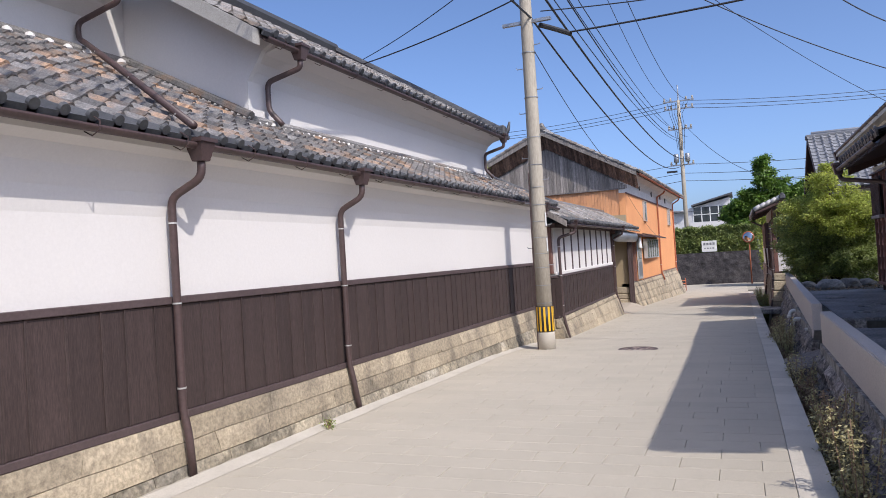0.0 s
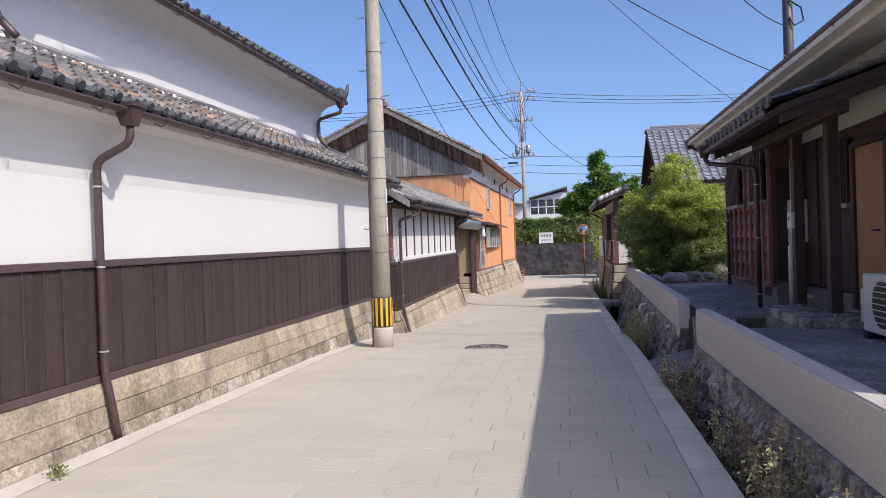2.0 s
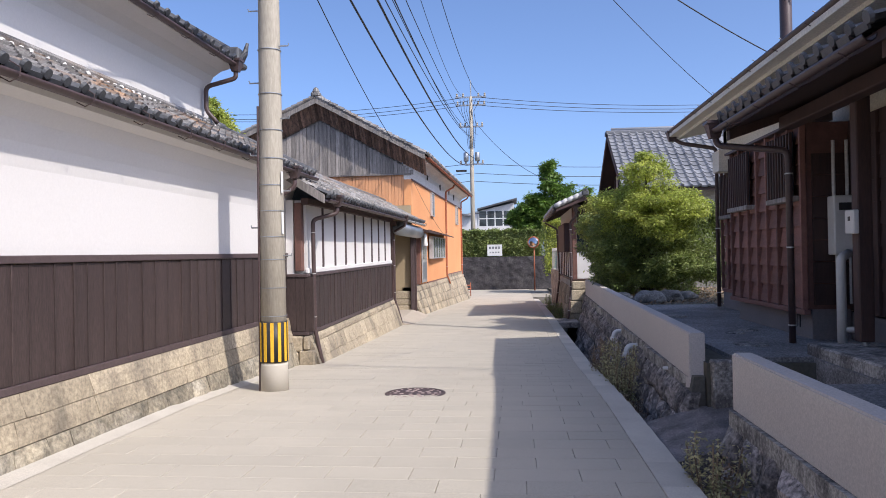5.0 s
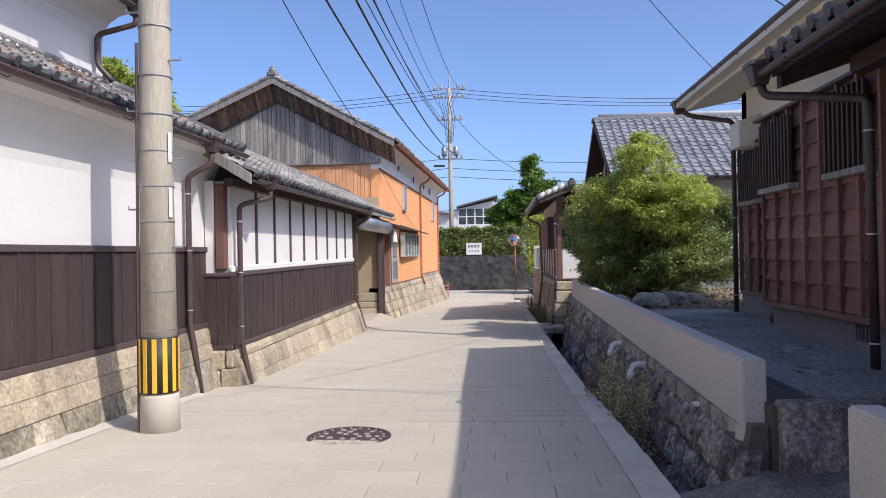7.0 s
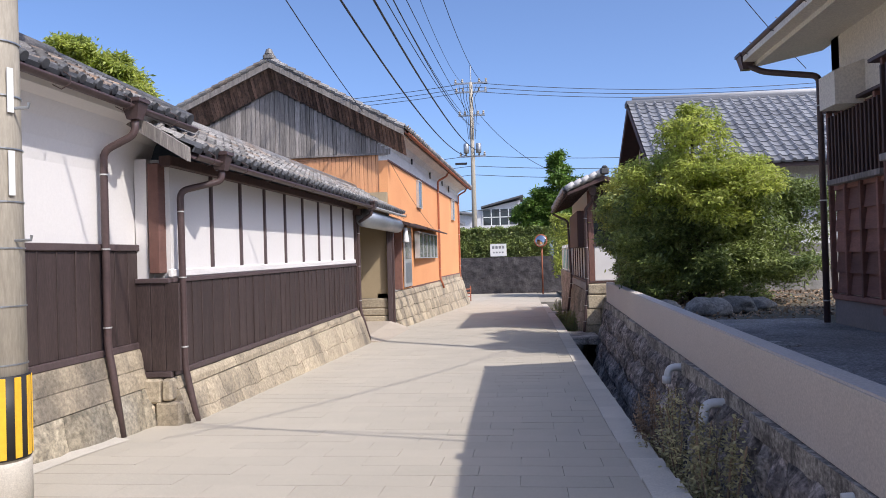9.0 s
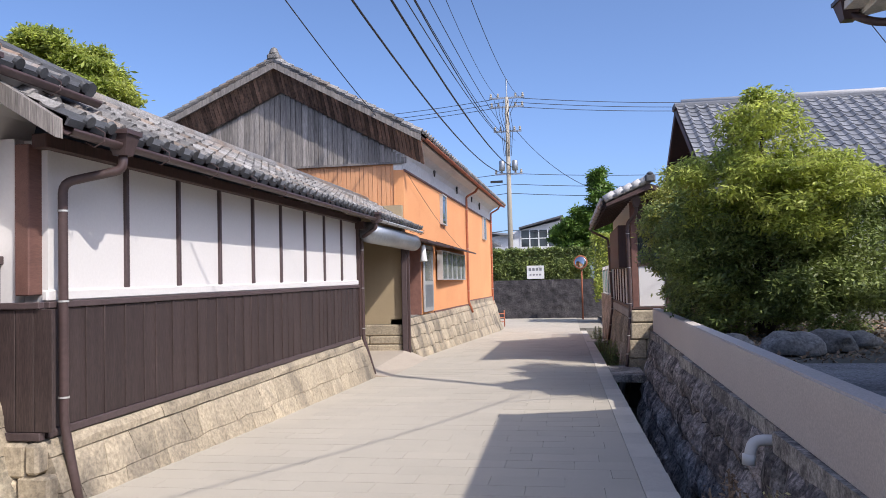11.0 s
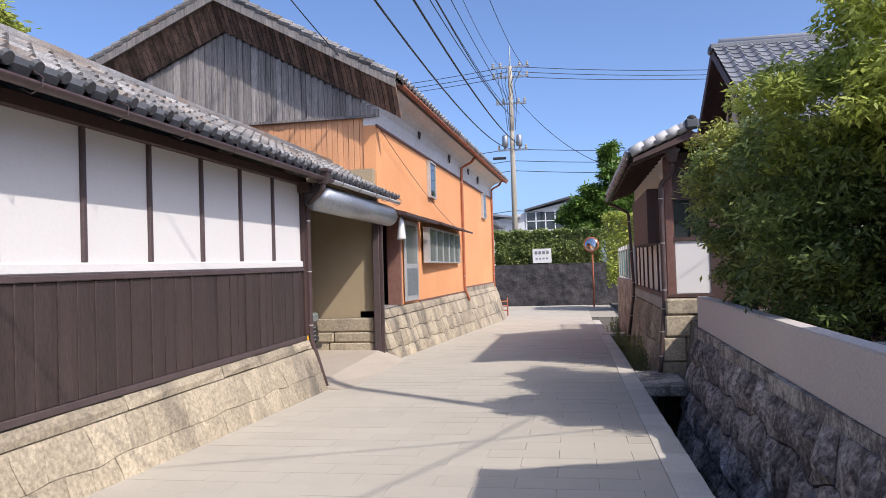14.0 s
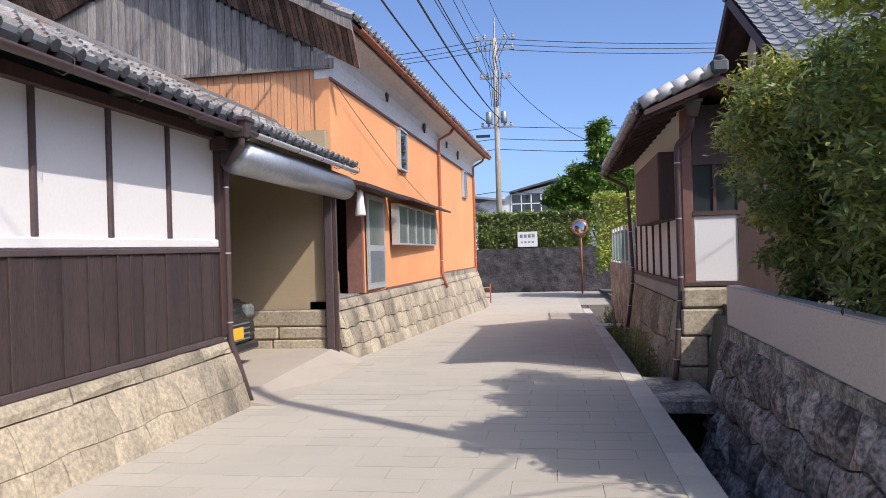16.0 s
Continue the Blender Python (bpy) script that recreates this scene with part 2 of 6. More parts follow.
FOUND = material("smooth_dark_plinth", (0.25, 0.225, 0.22), (0.19, 0.17, 0.168), 0.85, fine=25, coarse=1.5, mix=0.4, bump=0.15, dist=0.003, speck=0.08)
BARK = material("bark", (0.10, 0.08, 0.06), (0.05, 0.04, 0.032), 0.95, fine=30, coarse=6, streak=(1, 1, 0.3), bump=0.8, dist=0.01)
ROCK = material("garden_rock", (0.26, 0.25, 0.235), (0.13, 0.125, 0.12), 0.9, fine=15, coarse=3, bump=0.8, dist=0.02, vary=0.2, speck=0.4)


def glass(name, tint, rough=0.03):
    m = bpy.data.materials.new(name)
    m.use_nodes = True
    b = m.node_tree.nodes["Principled BSDF"]
    b.inputs["Base Color"].default_value, b.inputs["Roughness"].default_value = (*tint, 1), rough
    b.inputs["Specular IOR Level"].default_value = 0.8
    return m


PANE = glass("dark_window_glass", (0.035, 0.042, 0.045))
PANE_PALE = glass("frosted_window_glass", (0.16, 0.18, 0.17), 0.2)
MIRROR = glass("mirror_glass", (0.6, 0.6, 0.6), 0.05)
MIRROR.node_tree.nodes["Principled BSDF"].inputs["Metallic"].default_value = 1.0


# ---- building helpers ----
def finish(bm, mat, smooth=False):
    me = bpy.data.meshes.new("mesh")
    bmesh.ops.recalc_face_normals(bm, faces=bm.faces)
    bm.to_mesh(me)
    bm.free()
    me.materials.append(mat)
    if smooth:
        me.polygons.foreach_set("use_smooth", [True] * len(me.polygons))
    return me


def part(name, bm, mat, parent, label="", smooth=False):
    ob = new(name, finish(bm, mat, smooth) if isinstance(bm, bmesh.types.BMesh) else bm)
    ob.parent = parent
    if label:
        tagged(ob, label)
    return ob


def thing(name, label, category, at=(0, 0, 0), group="", kind=""):
    ob = new(name)
    ob.empty_display_size = 0.2
    ob.location = at
    return tagged(ob, label, category, group, kind)


def solo(name, bm, mat, label, category, kind="", group="", smooth=False):
    return tagged(new(name, finish(bm, mat, smooth) if isinstance(bm, bmesh.types.BMesh) else bm), label, category, group, kind)


def box(x0, x1, y0, y1, z0, z1, bm=None, bevel=0.0):
    own = bmesh.new()
    v = [own.verts.new((x, y, z)) for z in (z0, z1) for y in (y0, y1) for x in (x0, x1)]
    for f in ((0, 2, 3, 1), (4, 5, 7, 6), (0, 1, 5, 4), (2, 6, 7, 3), (0, 4, 6, 2), (1, 3, 7, 5)):
        own.faces.new([v[i] for i in f])
    if bevel:
        bmesh.ops.bevel(own, geom=own.edges[:], offset=bevel, segments=1, affect="EDGES")
    return merge(bm, own)


def merge(bm, own, m=None):
    if m is not None:
        bmesh.ops.transform(own, matrix=m, verts=own.verts)
    if bm is None:
        return own
    me = bpy.data.meshes.new("tmp")
    own.to_mesh(me)
    own.free()
    bm.from_mesh(me)
    bpy.data.meshes.remove(me)
    return bm


def prism(poly, axis, a, b, bm=None):
    """A polygon (two coordinates) pushed along an axis from a to b."""
    own = bmesh.new()
    at = {"x": lambda p, q, d: (d, p, q), "y": lambda p, q, d: (p, d, q), "z": lambda p, q, d: (p, q, d)}[axis]
    lo = [own.verts.new(at(p, q, a)) for p, q in poly]
    hi = [own.verts.new(at(p, q, b)) for p, q in poly]
    own.faces.new(lo[::-1])
    own.faces.new(hi)
    for i in range(len(poly)):
        j = (i + 1) % len(poly)
        own.faces.new((lo[i], lo[j], hi[j], hi[i]))
    return merge(bm, own)


def tube(points, r, n=10, bm=None, r2=None, cap=True):
    """A round pipe along points."""
    own = bmesh.new()
    pts = [Vector(p) for p in points]
    rings = []
    side = None
    for i, p in enumerate(pts):
        d = (pts[min(i + 1, len(pts) - 1)] - pts[max(i - 1, 0)]).normalized()
        if side is None:
            side = d.orthogonal().normalized()
        side = (side - d * side.dot(d)).normalized()
        up = d.cross(side)
        k = r if r2 is None else r + (r2 - r) * i / (len(pts) - 1)
        rings.append([own.verts.new(p + (side * math.cos(2 * math.pi * j / n) + up * math.sin(2 * math.pi * j / n)) * k) for j in range(n)])
    for a, b in zip(rings, rings[1:]):
        for j in range(n):
            own.faces.new((a[j], a[(j + 1) % n], b[(j + 1) % n], b[j]))
    if cap:
        own.faces.new(rings[0][::-1])
        own.faces.new(rings[-1])
    return merge(bm, own)


def rounded(points, cut=0.08, steps=4):
    """A polyline with its corners rounded."""
    p = [Vector(q) for q in points]
    out = [p[0]]
    for a, b, c in zip(p, p[1:], p[2:]):
        k = min(cut, (b - a).length * 0.45, (c - b).length * 0.45)
        s, e = b + (a - b).normalized() * k, b + (c - b).normalized() * k
        for i in range(steps + 1):
            u = i / steps
            out.append(s * (1 - u) ** 2 + b * 2 * u * (1 - u) + e * u * u)
    return out + [p[-1]]


def lathe(profile, n=20, bm=None, at=(0, 0, 0)):
    own = bmesh.new()
    rings = [[own.verts.new((at[0] + r * math.cos(2 * math.pi * j / n), at[1] + r * math.sin(2 * math.pi * j / n), at[2] + z)) for j in range(n)] for r, z in profile]
    for a, b in zip(rings, rings[1:]):
        for j in range(n):
            own.faces.new((a[j], a[(j + 1) % n], b[(j + 1) % n], b[j]))
    own.faces.new(rings[0][::-1])
    own.faces.new(rings[-1])
    return merge(bm, own)


def raw(verts, faces, mat, smooth=False):
    me = bpy.data.meshes.new("mesh")
    me.from_pydata([tuple(v) for v in verts], [], [tuple(f) for f in faces])
    me.materials.append(mat)
    if smooth:
        me.polygons.foreach_set("use_smooth", [True] * len(me.polygons))
    me.update()
    return me


LEVELS = [(-40, 0.2), (-10, 0.1), (0, 0.02), (8, -0.03), (13, -0.09), (15, -0.16), (17, -0.27), (21, -0.36), (26, -0.45), (30, -0.50), (36, -0.65), (45, -0.9), (57, -0.97), (80, -1.0)]


def level(y):
    """The road's height."""
    return float(np.interp(y, [a for a, _ in LEVELS], [b for _, b in LEVELS]))


def along(x, y, z, u, v):
    """A matrix whose local x runs along u, local y up along v."""
    u, v = Vector(u).normalized(), Vector(v).normalized()
    w = u.cross(v).normalized()
    m = Matrix((u, v, w)).transposed().to_4x4()
    m.translation = (x, y, z)
    return m


def tile_shape(w, length, lift, mat, front=0.022, disc=0.0):
    """A pan tile with a roll on one side, its lower edge lifted over the row below; an eave tile also has a round end."""
    prof = [(-0.5, 0.30), (-0.36, 0.12), (-0.12, 0.0), (0.10, 0.06), (0.20, 0.40), (0.30, 0.78), (0.40, 0.78), (0.5, 0.36)]
    bm = bmesh.new()
    amp = w * 0.25
    lo = [bm.verts.new((x * w * 1.03, -0.02, lift + z * amp)) for x, z in prof]
    hi = [bm.verts.new((x * w * 1.03, length, 0.004 + z * amp)) for x, z in prof]
    un = [bm.verts.new((x * w * 1.03, -0.02, lift + z * amp - front)) for x, z in prof]
    for i in range(len(prof) - 1):
        bm.faces.new((lo[i], lo[i + 1], hi[i + 1], hi[i]))
        bm.faces.new((un[i], un[i + 1], lo[i + 1], lo[i]))
    if disc:
        own = bmesh.new()
        bmesh.ops.create_cone(own, cap_ends=True, segments=12, radius1=disc, radius2=disc * 0.85, depth=0.03)
        merge(bm, own, Matrix.Translation((w * 0.35, -0.03, lift + amp * 0.45)) @ Matrix.Rotation(radians(90), 4, "X"))
        box(-w * 0.48, w * 0.2, -0.035, -0.015, lift - 0.045, lift + 0.012, bm)
    return finish(bm, mat)


def tiled(parent, start, u, v, width, height, rows, cols, mat, edge_mat, single=True, edge=True, jitter=0.006):
    """Rows of pan tiles from the eave at start, along u and up v. single: each tile is a piece of its own."""
    u, v = Vector(u).normalized(), Vector(v).normalized()
    w, h = width / cols, height / rows
    me = tile_shape(w, h * 1.12, 0.034, mat)
    ed = tile_shape(w, h * 1.12, 0.036, edge_mat, 0.03, w * 0.21)
    nrm = u.cross(v)
    flip = -1 if nrm.z < 0 else 1
    vs, fs = [], []
    src = [np.array(q.co) for q in me.vertices]
    src = np.array(src)
    faces = [list(p.vertices) for p in me.polygons]
    for r in range(rows):
        for c in range(cols):
            p = Vector(start) + u * (w * (c + 0.5)) + v * (h * r) + Vector((0, 0, random.uniform(-jitter, jitter)))
            tw = random.uniform(-1, 1) * jitter * 2
            uu = (u + v * tw).normalized()
            m = along(*p, uu * flip, v) if flip > 0 else along(*p, uu * -1, v)
            if r == 0 and edge:
                o = part("eave_tile", ed, edge_mat, parent)
                o.matrix_local = m
            elif single:
                o = part("roof_tile", me, mat, parent)
                o.matrix_local = m
            else:
                a = np.array(m)
                base = len(vs)
                vs.extend((src @ a[:3, :3].T + a[:3, 3]).tolist())
                fs.extend([[i + base for i in f] for f in faces])
    if vs:
        o = part("roof_tiles", raw(vs, fs, mat), mat, parent)
        tagged(o, kind="stuff")


def downpipe(path, hopper=None, r=0.036, mat=PIPE, label="brown metal downpipe with hopper and clips"):
    top = thing("downpipe", label, "downpipe", path[-1])
    inv = Vector(path[-1])
    loc = [Vector(p) - inv for p in path]
    part("pipe", tube(rounded(loc, 0.08), r, 12), mat, top, smooth=True)
    if hopper:
        h = Vector(hopper) - inv
        bm = bmesh.new()
        own = bmesh.new()
        bmesh.ops.create_cone(own, cap_ends=True, segments=4, radius1=0.075, radius2=0.13, depth=0.16)
        bmesh.ops.rotate(own, matrix=Matrix.Rotation(radians(45), 3, "Z"), verts=own.verts)
        merge(bm, own, Matrix.Translation(h))
        box(h.x - 0.105, h.x + 0.105, h.y - 0.105, h.y + 0.105, h.z + 0.08, h.z + 0.115, bm)
        part("hopper", bm, mat, top)
    straight = [(a, b) for a, b in zip(loc, loc[1:]) if abs((b - a).z) > 0.8]
    for a, b in straight:
        for k in (0.12, 0.5, 0.9):
            p = a.lerp(b, k)
            part("clip", lathe([(r + 0.005, -0.007), (r + 0.005, 0.007)], 12, None, p), ALU, top)
    return top


def gutter(parent, y0, y1, x, z, r=0.05, mat=PIPE, shear=0.0, rise=0.0, clips=0.9):
    """A half-round eaves gutter along y, with its brackets."""
    own = bmesh.new()
    n = 8
    for y, d in ((y0, 0), (y1, shear * (y1 - y0))):
        for k in range(n + 1):
            a = math.pi + math.pi * k / n
            own.verts.new((x + d + math.cos(a) * r, y, z + (rise if y == y1 else 0) + math.sin(a) * r))
        for k in range(n, -1, -1):
            a = math.pi + math.pi * k / n
            own.verts.new((x + d + math.cos(a) * (r - 0.008), y, z + (rise if y == y1 else 0) + math.sin(a) * (r - 0.008)))
    own.verts.ensure_lookup_table()
    c = 2 * (n + 1)
    for i in range(c):
        j = (i + 1) % c
        own.faces.new((own.verts[i], own.verts[j], own.verts[c + j], own.verts[c + i]))
    g = part("gutter", own, mat, parent, "brown half-round gutter", True)
    if clips:
        me = finish(tube([(0.0, 0, 0.075), (0.085, 0, 0.02), (0.078, 0, -0.045), (0.0, 0, -0.08), (-0.075, 0, -0.04)], 0.005, 5), PIPE)
        y = y0 + 0.3
        while y < y1:
            k = part("gutter_clip", me, ALU, parent)
            k.location = (x + shear * (y - y0), y, z + rise * (y - y0) / (y1 - y0))
            y += clips
    return g


def boards(parent, x, y0, y1, z0, z1, width, mat, name="board", thick=0.03, face=1, gap=0.006):
    """Upright boards on a wall that faces x, each a piece of its own."""
    y = y0
    shapes = {}
    while y < y1 - 0.01:
        w = min(width * random.choice((0.8, 0.9, 1.0, 1.1, 1.25)), y1 - y)
        if y1 - y - w < 0.1:
            w = y1 - y
        key = round(w, 2)
        if key not in shapes:
            shapes[key] = finish(box(0.0, 0.5 * thick + 0.012, -0.011, 0.011, 0, z1 - z0, box(-0.5 * thick, 0.5 * thick, gap / 2, w - gap / 2, 0, z1 - z0, None, 0.004), 0.003), mat)
        o = part(name, shapes[key], mat, parent)
        o.location = (x + face * random.uniform(0, 0.008), y, z0)
        y += w


def stone_courses(parent, y0, y1, faces, mat, length, seed, shear=0.0, name="stone"):
    """Rough squared stones in courses on a wall facing +x; faces: rows of (z low, x low, z high, x high), as functions of y allowed by level."""
    rng = random.Random(seed)
    for zl, xl, zh, xh in faces:
        y = y0 - rng.uniform(0, length * 0.5)
        while y < y1:
            w = length * rng.uniform(0.55, 1.35)
            a, b = max(y, y0), min(y + w, y1)
            y += w
            if b - a < 0.08:
                continue
            bm = bmesh.new()
            g = 0.006
            n = 3
            xs = [a + g + (b - a - 2 * g) * i / n for i in range(n + 1)]
            grid = []
            for j, (zz, xx) in enumerate(((zl + g, xl), ((zl + zh) / 2, (xl + xh) / 2), (zh - g, xh))):
                row = []
                for i, q in enumerate(xs):
                    rim = i in (0, n) or j in (0, 2)
                    zq = zz(q) if callable(zz) else zz
                    row.append(bm.verts.new((xx + shear * (q - y0) + (rng.uniform(-0.004, 0.006) if rim else rng.uniform(0.014, 0.035)), q + rng.uniform(-0.006, 0.006), zq + rng.uniform(-0.008, 0.008))))
                grid.append(row)
            for j in range(2):
                for i in range(n):
                    bm.faces.new((grid[j][i], grid[j][i + 1], grid[j + 1][i + 1], grid[j + 1][i]))
            rim = [e for e in bm.edges if e.is_boundary]
            ex = bmesh.ops.extrude_edge_only(bm, edges=rim)
            bmesh.ops.translate(bm, vec=(-0.08, 0, 0), verts=[q for q in ex["geom"] if isinstance(q, bmesh.types.BMVert)])
            part(name, bm, mat, parent)


def leaves(spots, size, mat, seed, long=2.0, count=None):
    """Many small pointed leaves at the spots given (x, y, z, spread)."""
    rng = np.random.RandomState(seed)
    spots = np.asarray(spots, float)
    n = len(spots)
    d = rng.normal(size=(n, 3))
    d[:, 2] = d[:, 2] * 0.55 - 0.35
    d /= np.linalg.norm(d, axis=1)[:, None]
    s = np.cross(d, rng.normal(size=(n, 3)) * 0.55 + np.array((0.25, -0.15, 1.0)))
    s /= np.linalg.norm(s, axis=1)[:, None]
    k = (size * rng.uniform(0.6, 1.4, n))[:, None]
    p = spots[:, :3]
    quad = np.stack([p, p + d * k * 0.5 + s * k * 0.5 / long, p + d * k, p + d * k * 0.5 - s * k * 0.5 / long], 1).reshape(-1, 3)
    f = np.arange(4 * n).reshape(-1, 4)
    return raw(quad.tolist(), f.tolist(), mat)


def rubble(parent, y0, y1, zlow, zhigh, fx, mat, length, rows, seed, face=1, rough=0.03, name="stone", lean_in=0.1, wave=0.3, g=0.008):
    """Irregular fitted stones over a wall facing +x or -x; fx(y, z) gives its face, zlow and zhigh its foot and head."""
    rng = random.Random(seed)
    edges = []
    for r in range(rows):
        y, cuts = y0, [y0]
        y += length * rng.uniform(0.3, 0.9)
        while y < y1 - length * 0.4:
            cuts.append(y)
            y += length * rng.uniform(0.6, 1.4)
        edges.append(cuts + [y1])
    for r in range(rows):
        for a, b in zip(edges[r], edges[r][1:]):
            bm = bmesh.new()
            n = 3
            grid = []
            for j in range(4):
                row = []
                for i in range(n + 1):
                    y = a + g + (b - a - 2 * g) * i / n
                    k = (r + j / 3) / rows
                    edge = 0.001 < k < 0.999 and j in (0, 3)
                    wob = noise.noise(Vector((y * 2.4, (r + (j == 3)) * 3.1, seed))) * wave / rows if edge else 0.0
                    z = zlow(y) + (zhigh - zlow(y)) * (k + wob) + (g if j == 0 else -g if j == 3 else 0)
                    yy = y + (0.035 * math.sin(z * 8 + round((a if i < 2 else b) * 7)) * (1 if i in (0, n) else 0.5) if y0 + 0.05 < y < y1 - 0.05 else 0)
                    rim = i in (0, n) or j in (0, 3)
                    out = rng.uniform(-0.006, 0.004) if rim else rng.uniform(0.3, 1.0) * rough
                    row.append(bm.verts.new((fx(y, z) + face * out, yy, z)))
                grid.append(row)
            for j in range(3):
                for i in range(n):
                    bm.faces.new((grid[j][i], grid[j][i + 1], grid[j + 1][i + 1], grid[j + 1][i]))
            ex = bmesh.ops.extrude_edge_only(bm, edges=[e for e in bm.edges if e.is_boundary])
            bmesh.ops.translate(bm, vec=(-face * lean_in, 0, 0), verts=[q for q in ex["geom"] if isinstance(q, bmesh.types.BMVert)])
            part(name, bm, mat, parent)


def blob_spots(blobs, n, seed, shell=0.45):
    """Places for leaves in the outer shell of several ragged blobs (x, y, z, rx, ry, rz)."""
    rng = np.random.RandomState(seed)
    b = np.array(blobs, float)
    area = b[:, 3] * b[:, 4] + b[:, 4] * b[:, 5] + b[:, 3] * b[:, 5]
    pick = rng.choice(len(b), n, p=area / area.sum())
    d = rng.normal(size=(n, 3))
    d /= np.linalg.norm(d, axis=1)[:, None]
    r = 1 - shell * rng.rand(n) ** 1.6
    lump = 1 + 0.16 * np.sin(d[:, 0] * 7 + pick) * np.sin(d[:, 1] * 8 + 2 * pick) + 0.12 * np.sin(d[:, 2] * 11 + d[:, 0] * 9 + pick)
    p = b[pick, :3] + d * b[pick, 3:] * (r * lump)[:, None]
    # gather the leaves into sprigs
    sprig = rng.randint(0, max(2, n // 14), n)
    centre = p[rng.randint(0, n, max(2, n // 14))]
    size = 0.2 * np.cbrt(b[:, 3] * b[:, 4] * b[:, 5]).mean()
    near = centre[sprig] + rng.normal(size=(n, 3)) * size
    return np.where((rng.rand(n) < 0.62)[:, None], near, p)


def wire(a, b, sag, r=0.012, n=22, name="cable", label="thin black overhead cable strung from the pole"):
    a, b = Vector(a), Vector(b)
    pts = []
    for i in range(n + 1):
        u = i / n
        p = a.lerp(b, u)
        p.z -= 4 * sag * u * (1 - u)
        pts.append(p)
    return solo(name, tube(pts, r, 5), BLACK, label, "cable", group="overhead cables")


# ---- ground, ditch and road ----
def yard(y):
    return float(np.interp(y, [-40, 8, 12, 20, 28, 36, 45, 60], [0.42, 0.45, 0.5, 0.52, 0.5, 0.1, -0.6, -0.9]))


YS = sorted(set([-2000.0, -300, -60, -20, -8] + [float(y) for y in np.arange(-4, 60, 1.0)] + [11.18, 11.2, 12.44, 12.46] + [70, 90, 130, 300, 900, 3000]))


def ditch(y):
    """The ditch floor; it fades out behind and far ahead."""
    return level(y) - float(np.interp(y, [-30, -20, 40, 44], [0.0, 0.85, 0.85, 0.0]))


def wall_x(y):
    """The right-hand retaining wall's line."""
    return 0.95 + max(0.0, y - 12.5) * 0.026


def gap(y):
    """The yard's edge, which drops where the entrance cuts through."""
    return -0.05 if 11.19 < y < 12.45 else yard(y) - 0.03


bm_rows = []
for y in YS:
    g, d, w = level(y), ditch(y), wall_x(min(y, 30))
    bm_rows.append([(-3000, y, g - 0.02), (-40, y, g - 0.02), (-4, y, g - 0.02), (0.5, y, g - 0.02), (0.505, y, d), (w + 0.12, y, d), (w + 0.13, y, gap(y)), (2.06, y, gap(y)), (2.07, y, yard(y) - 0.03), (8, y, yard(y) - 0.02), (40, y, yard(y) - 0.02), (3000, y, level(y))])
gv = [p for r in bm_rows for p in r]
gf = [(i * 12 + j, i * 12 + j + 1, i * 12 + 13 + j, i * 12 + 12 + j) for i in range(len(YS) - 1) for j in range(11)]
solo("ground", raw(gv, gf, GROUND), None, "bare brown soil under the lane, ditch and yards", "ground", "structure")

road = thing("road", "pale beige concrete paving slabs of a narrow lane", "road", kind="structure")
bm = bmesh.new()
ry = [float(y) for y in np.arange(-8, 57.1, 1.0)]
va = [[bm.verts.new((x, y, level(y) + 0.002)) for x in (-4.6, -2, 0.26)] for y in ry]
for a, b in zip(va, va[1:]):
    for j in range(2):
        bm.faces.new((a[j], a[j + 1], b[j + 1], b[j]))
for y0, y1, x0, x1 in ((26.0, 29.7, -9.0, -4.6), (46.6, 57, -30, -4.6), (46.6, 57, 0.26, 12)):
    for k in range(int(y0), int(math.ceil(y1))):
        c = [bm.verts.new((x, y, level(y) + 0.002)) for x, y in ((x0, max(k, y0)), (x1, max(k, y0)), (x1, min(k + 1, y1)), (x0, min(k + 1, y1)))]
        bm.faces.new(c)
part("road_bed", bm, JOINT, road)


# ---- left: the white storehouse ----
KX = -4.5
kura = thing("storehouse", "long white plastered storehouse with dark board skirting and stone base", "storehouse", (KX, 7.0, 0))


kura.location = (0, 0, 0)
# lower wall with its coved eave
cove = [(KX, 1.5), (KX, 2.3), (KX + 0.025, 2.50), (KX + 0.08, 2.66), (KX + 0.17, 2.79), (KX + 0.28, 2.84), (KX + 0.30, 2.895), (KX - 0.3, 3.2), (KX - 0.3, 1.5)]
part("lower_wall", prism(cove, "y", -8, 17.7), PLASTER, kura, "smooth white plaster with a coved eave")
part("wall_core", box(KX - 0.3, KX - 0.012, -8, 17.7, -0.4, 1.5), PLASTER_OLD, kura)
part("end_wall", prism([(-9.5, -0.4), (KX - 0.302, -0.4), (KX - 0.302, 3.0), (-5.2, 3.22), (-9.5, 3.22)], "y", 17.4, 17.7), PLASTER, kura)
part("rail", box(KX - 0.01, KX + 0.05, -8, 17.72, 1.535, 1.60, None, 0.006), TRIM, kura, "dark capping rail")
part("rail", box(KX - 0.01, KX + 0.045, -8, 17.72, 0.525, 0.59, None, 0.006), TRIM, kura, "dark sill rail")
def foot(y):
    """How far the rough foot course stands out."""
    return float(np.interp(y, [0, 5, 8, 13, 17.7], [0.0, 0.01, 0.10, 0.20, 0.18]))


boards(kura, KX + 0.005, -8, 17.7, 0.592, 1.533, 0.26, LATH)
# stone base
part("base_core", prism([(KX - 0.3, -0.5), (KX + 0.08, -0.5), (KX + 0.02, 0.53), (KX - 0.3, 0.53)], "y", -8, 17.7), MORTAR, kura)
def base_face(y, z):
    return KX + 0.05 + (0.525 - z) * (0.06 + foot(y) * 0.9)


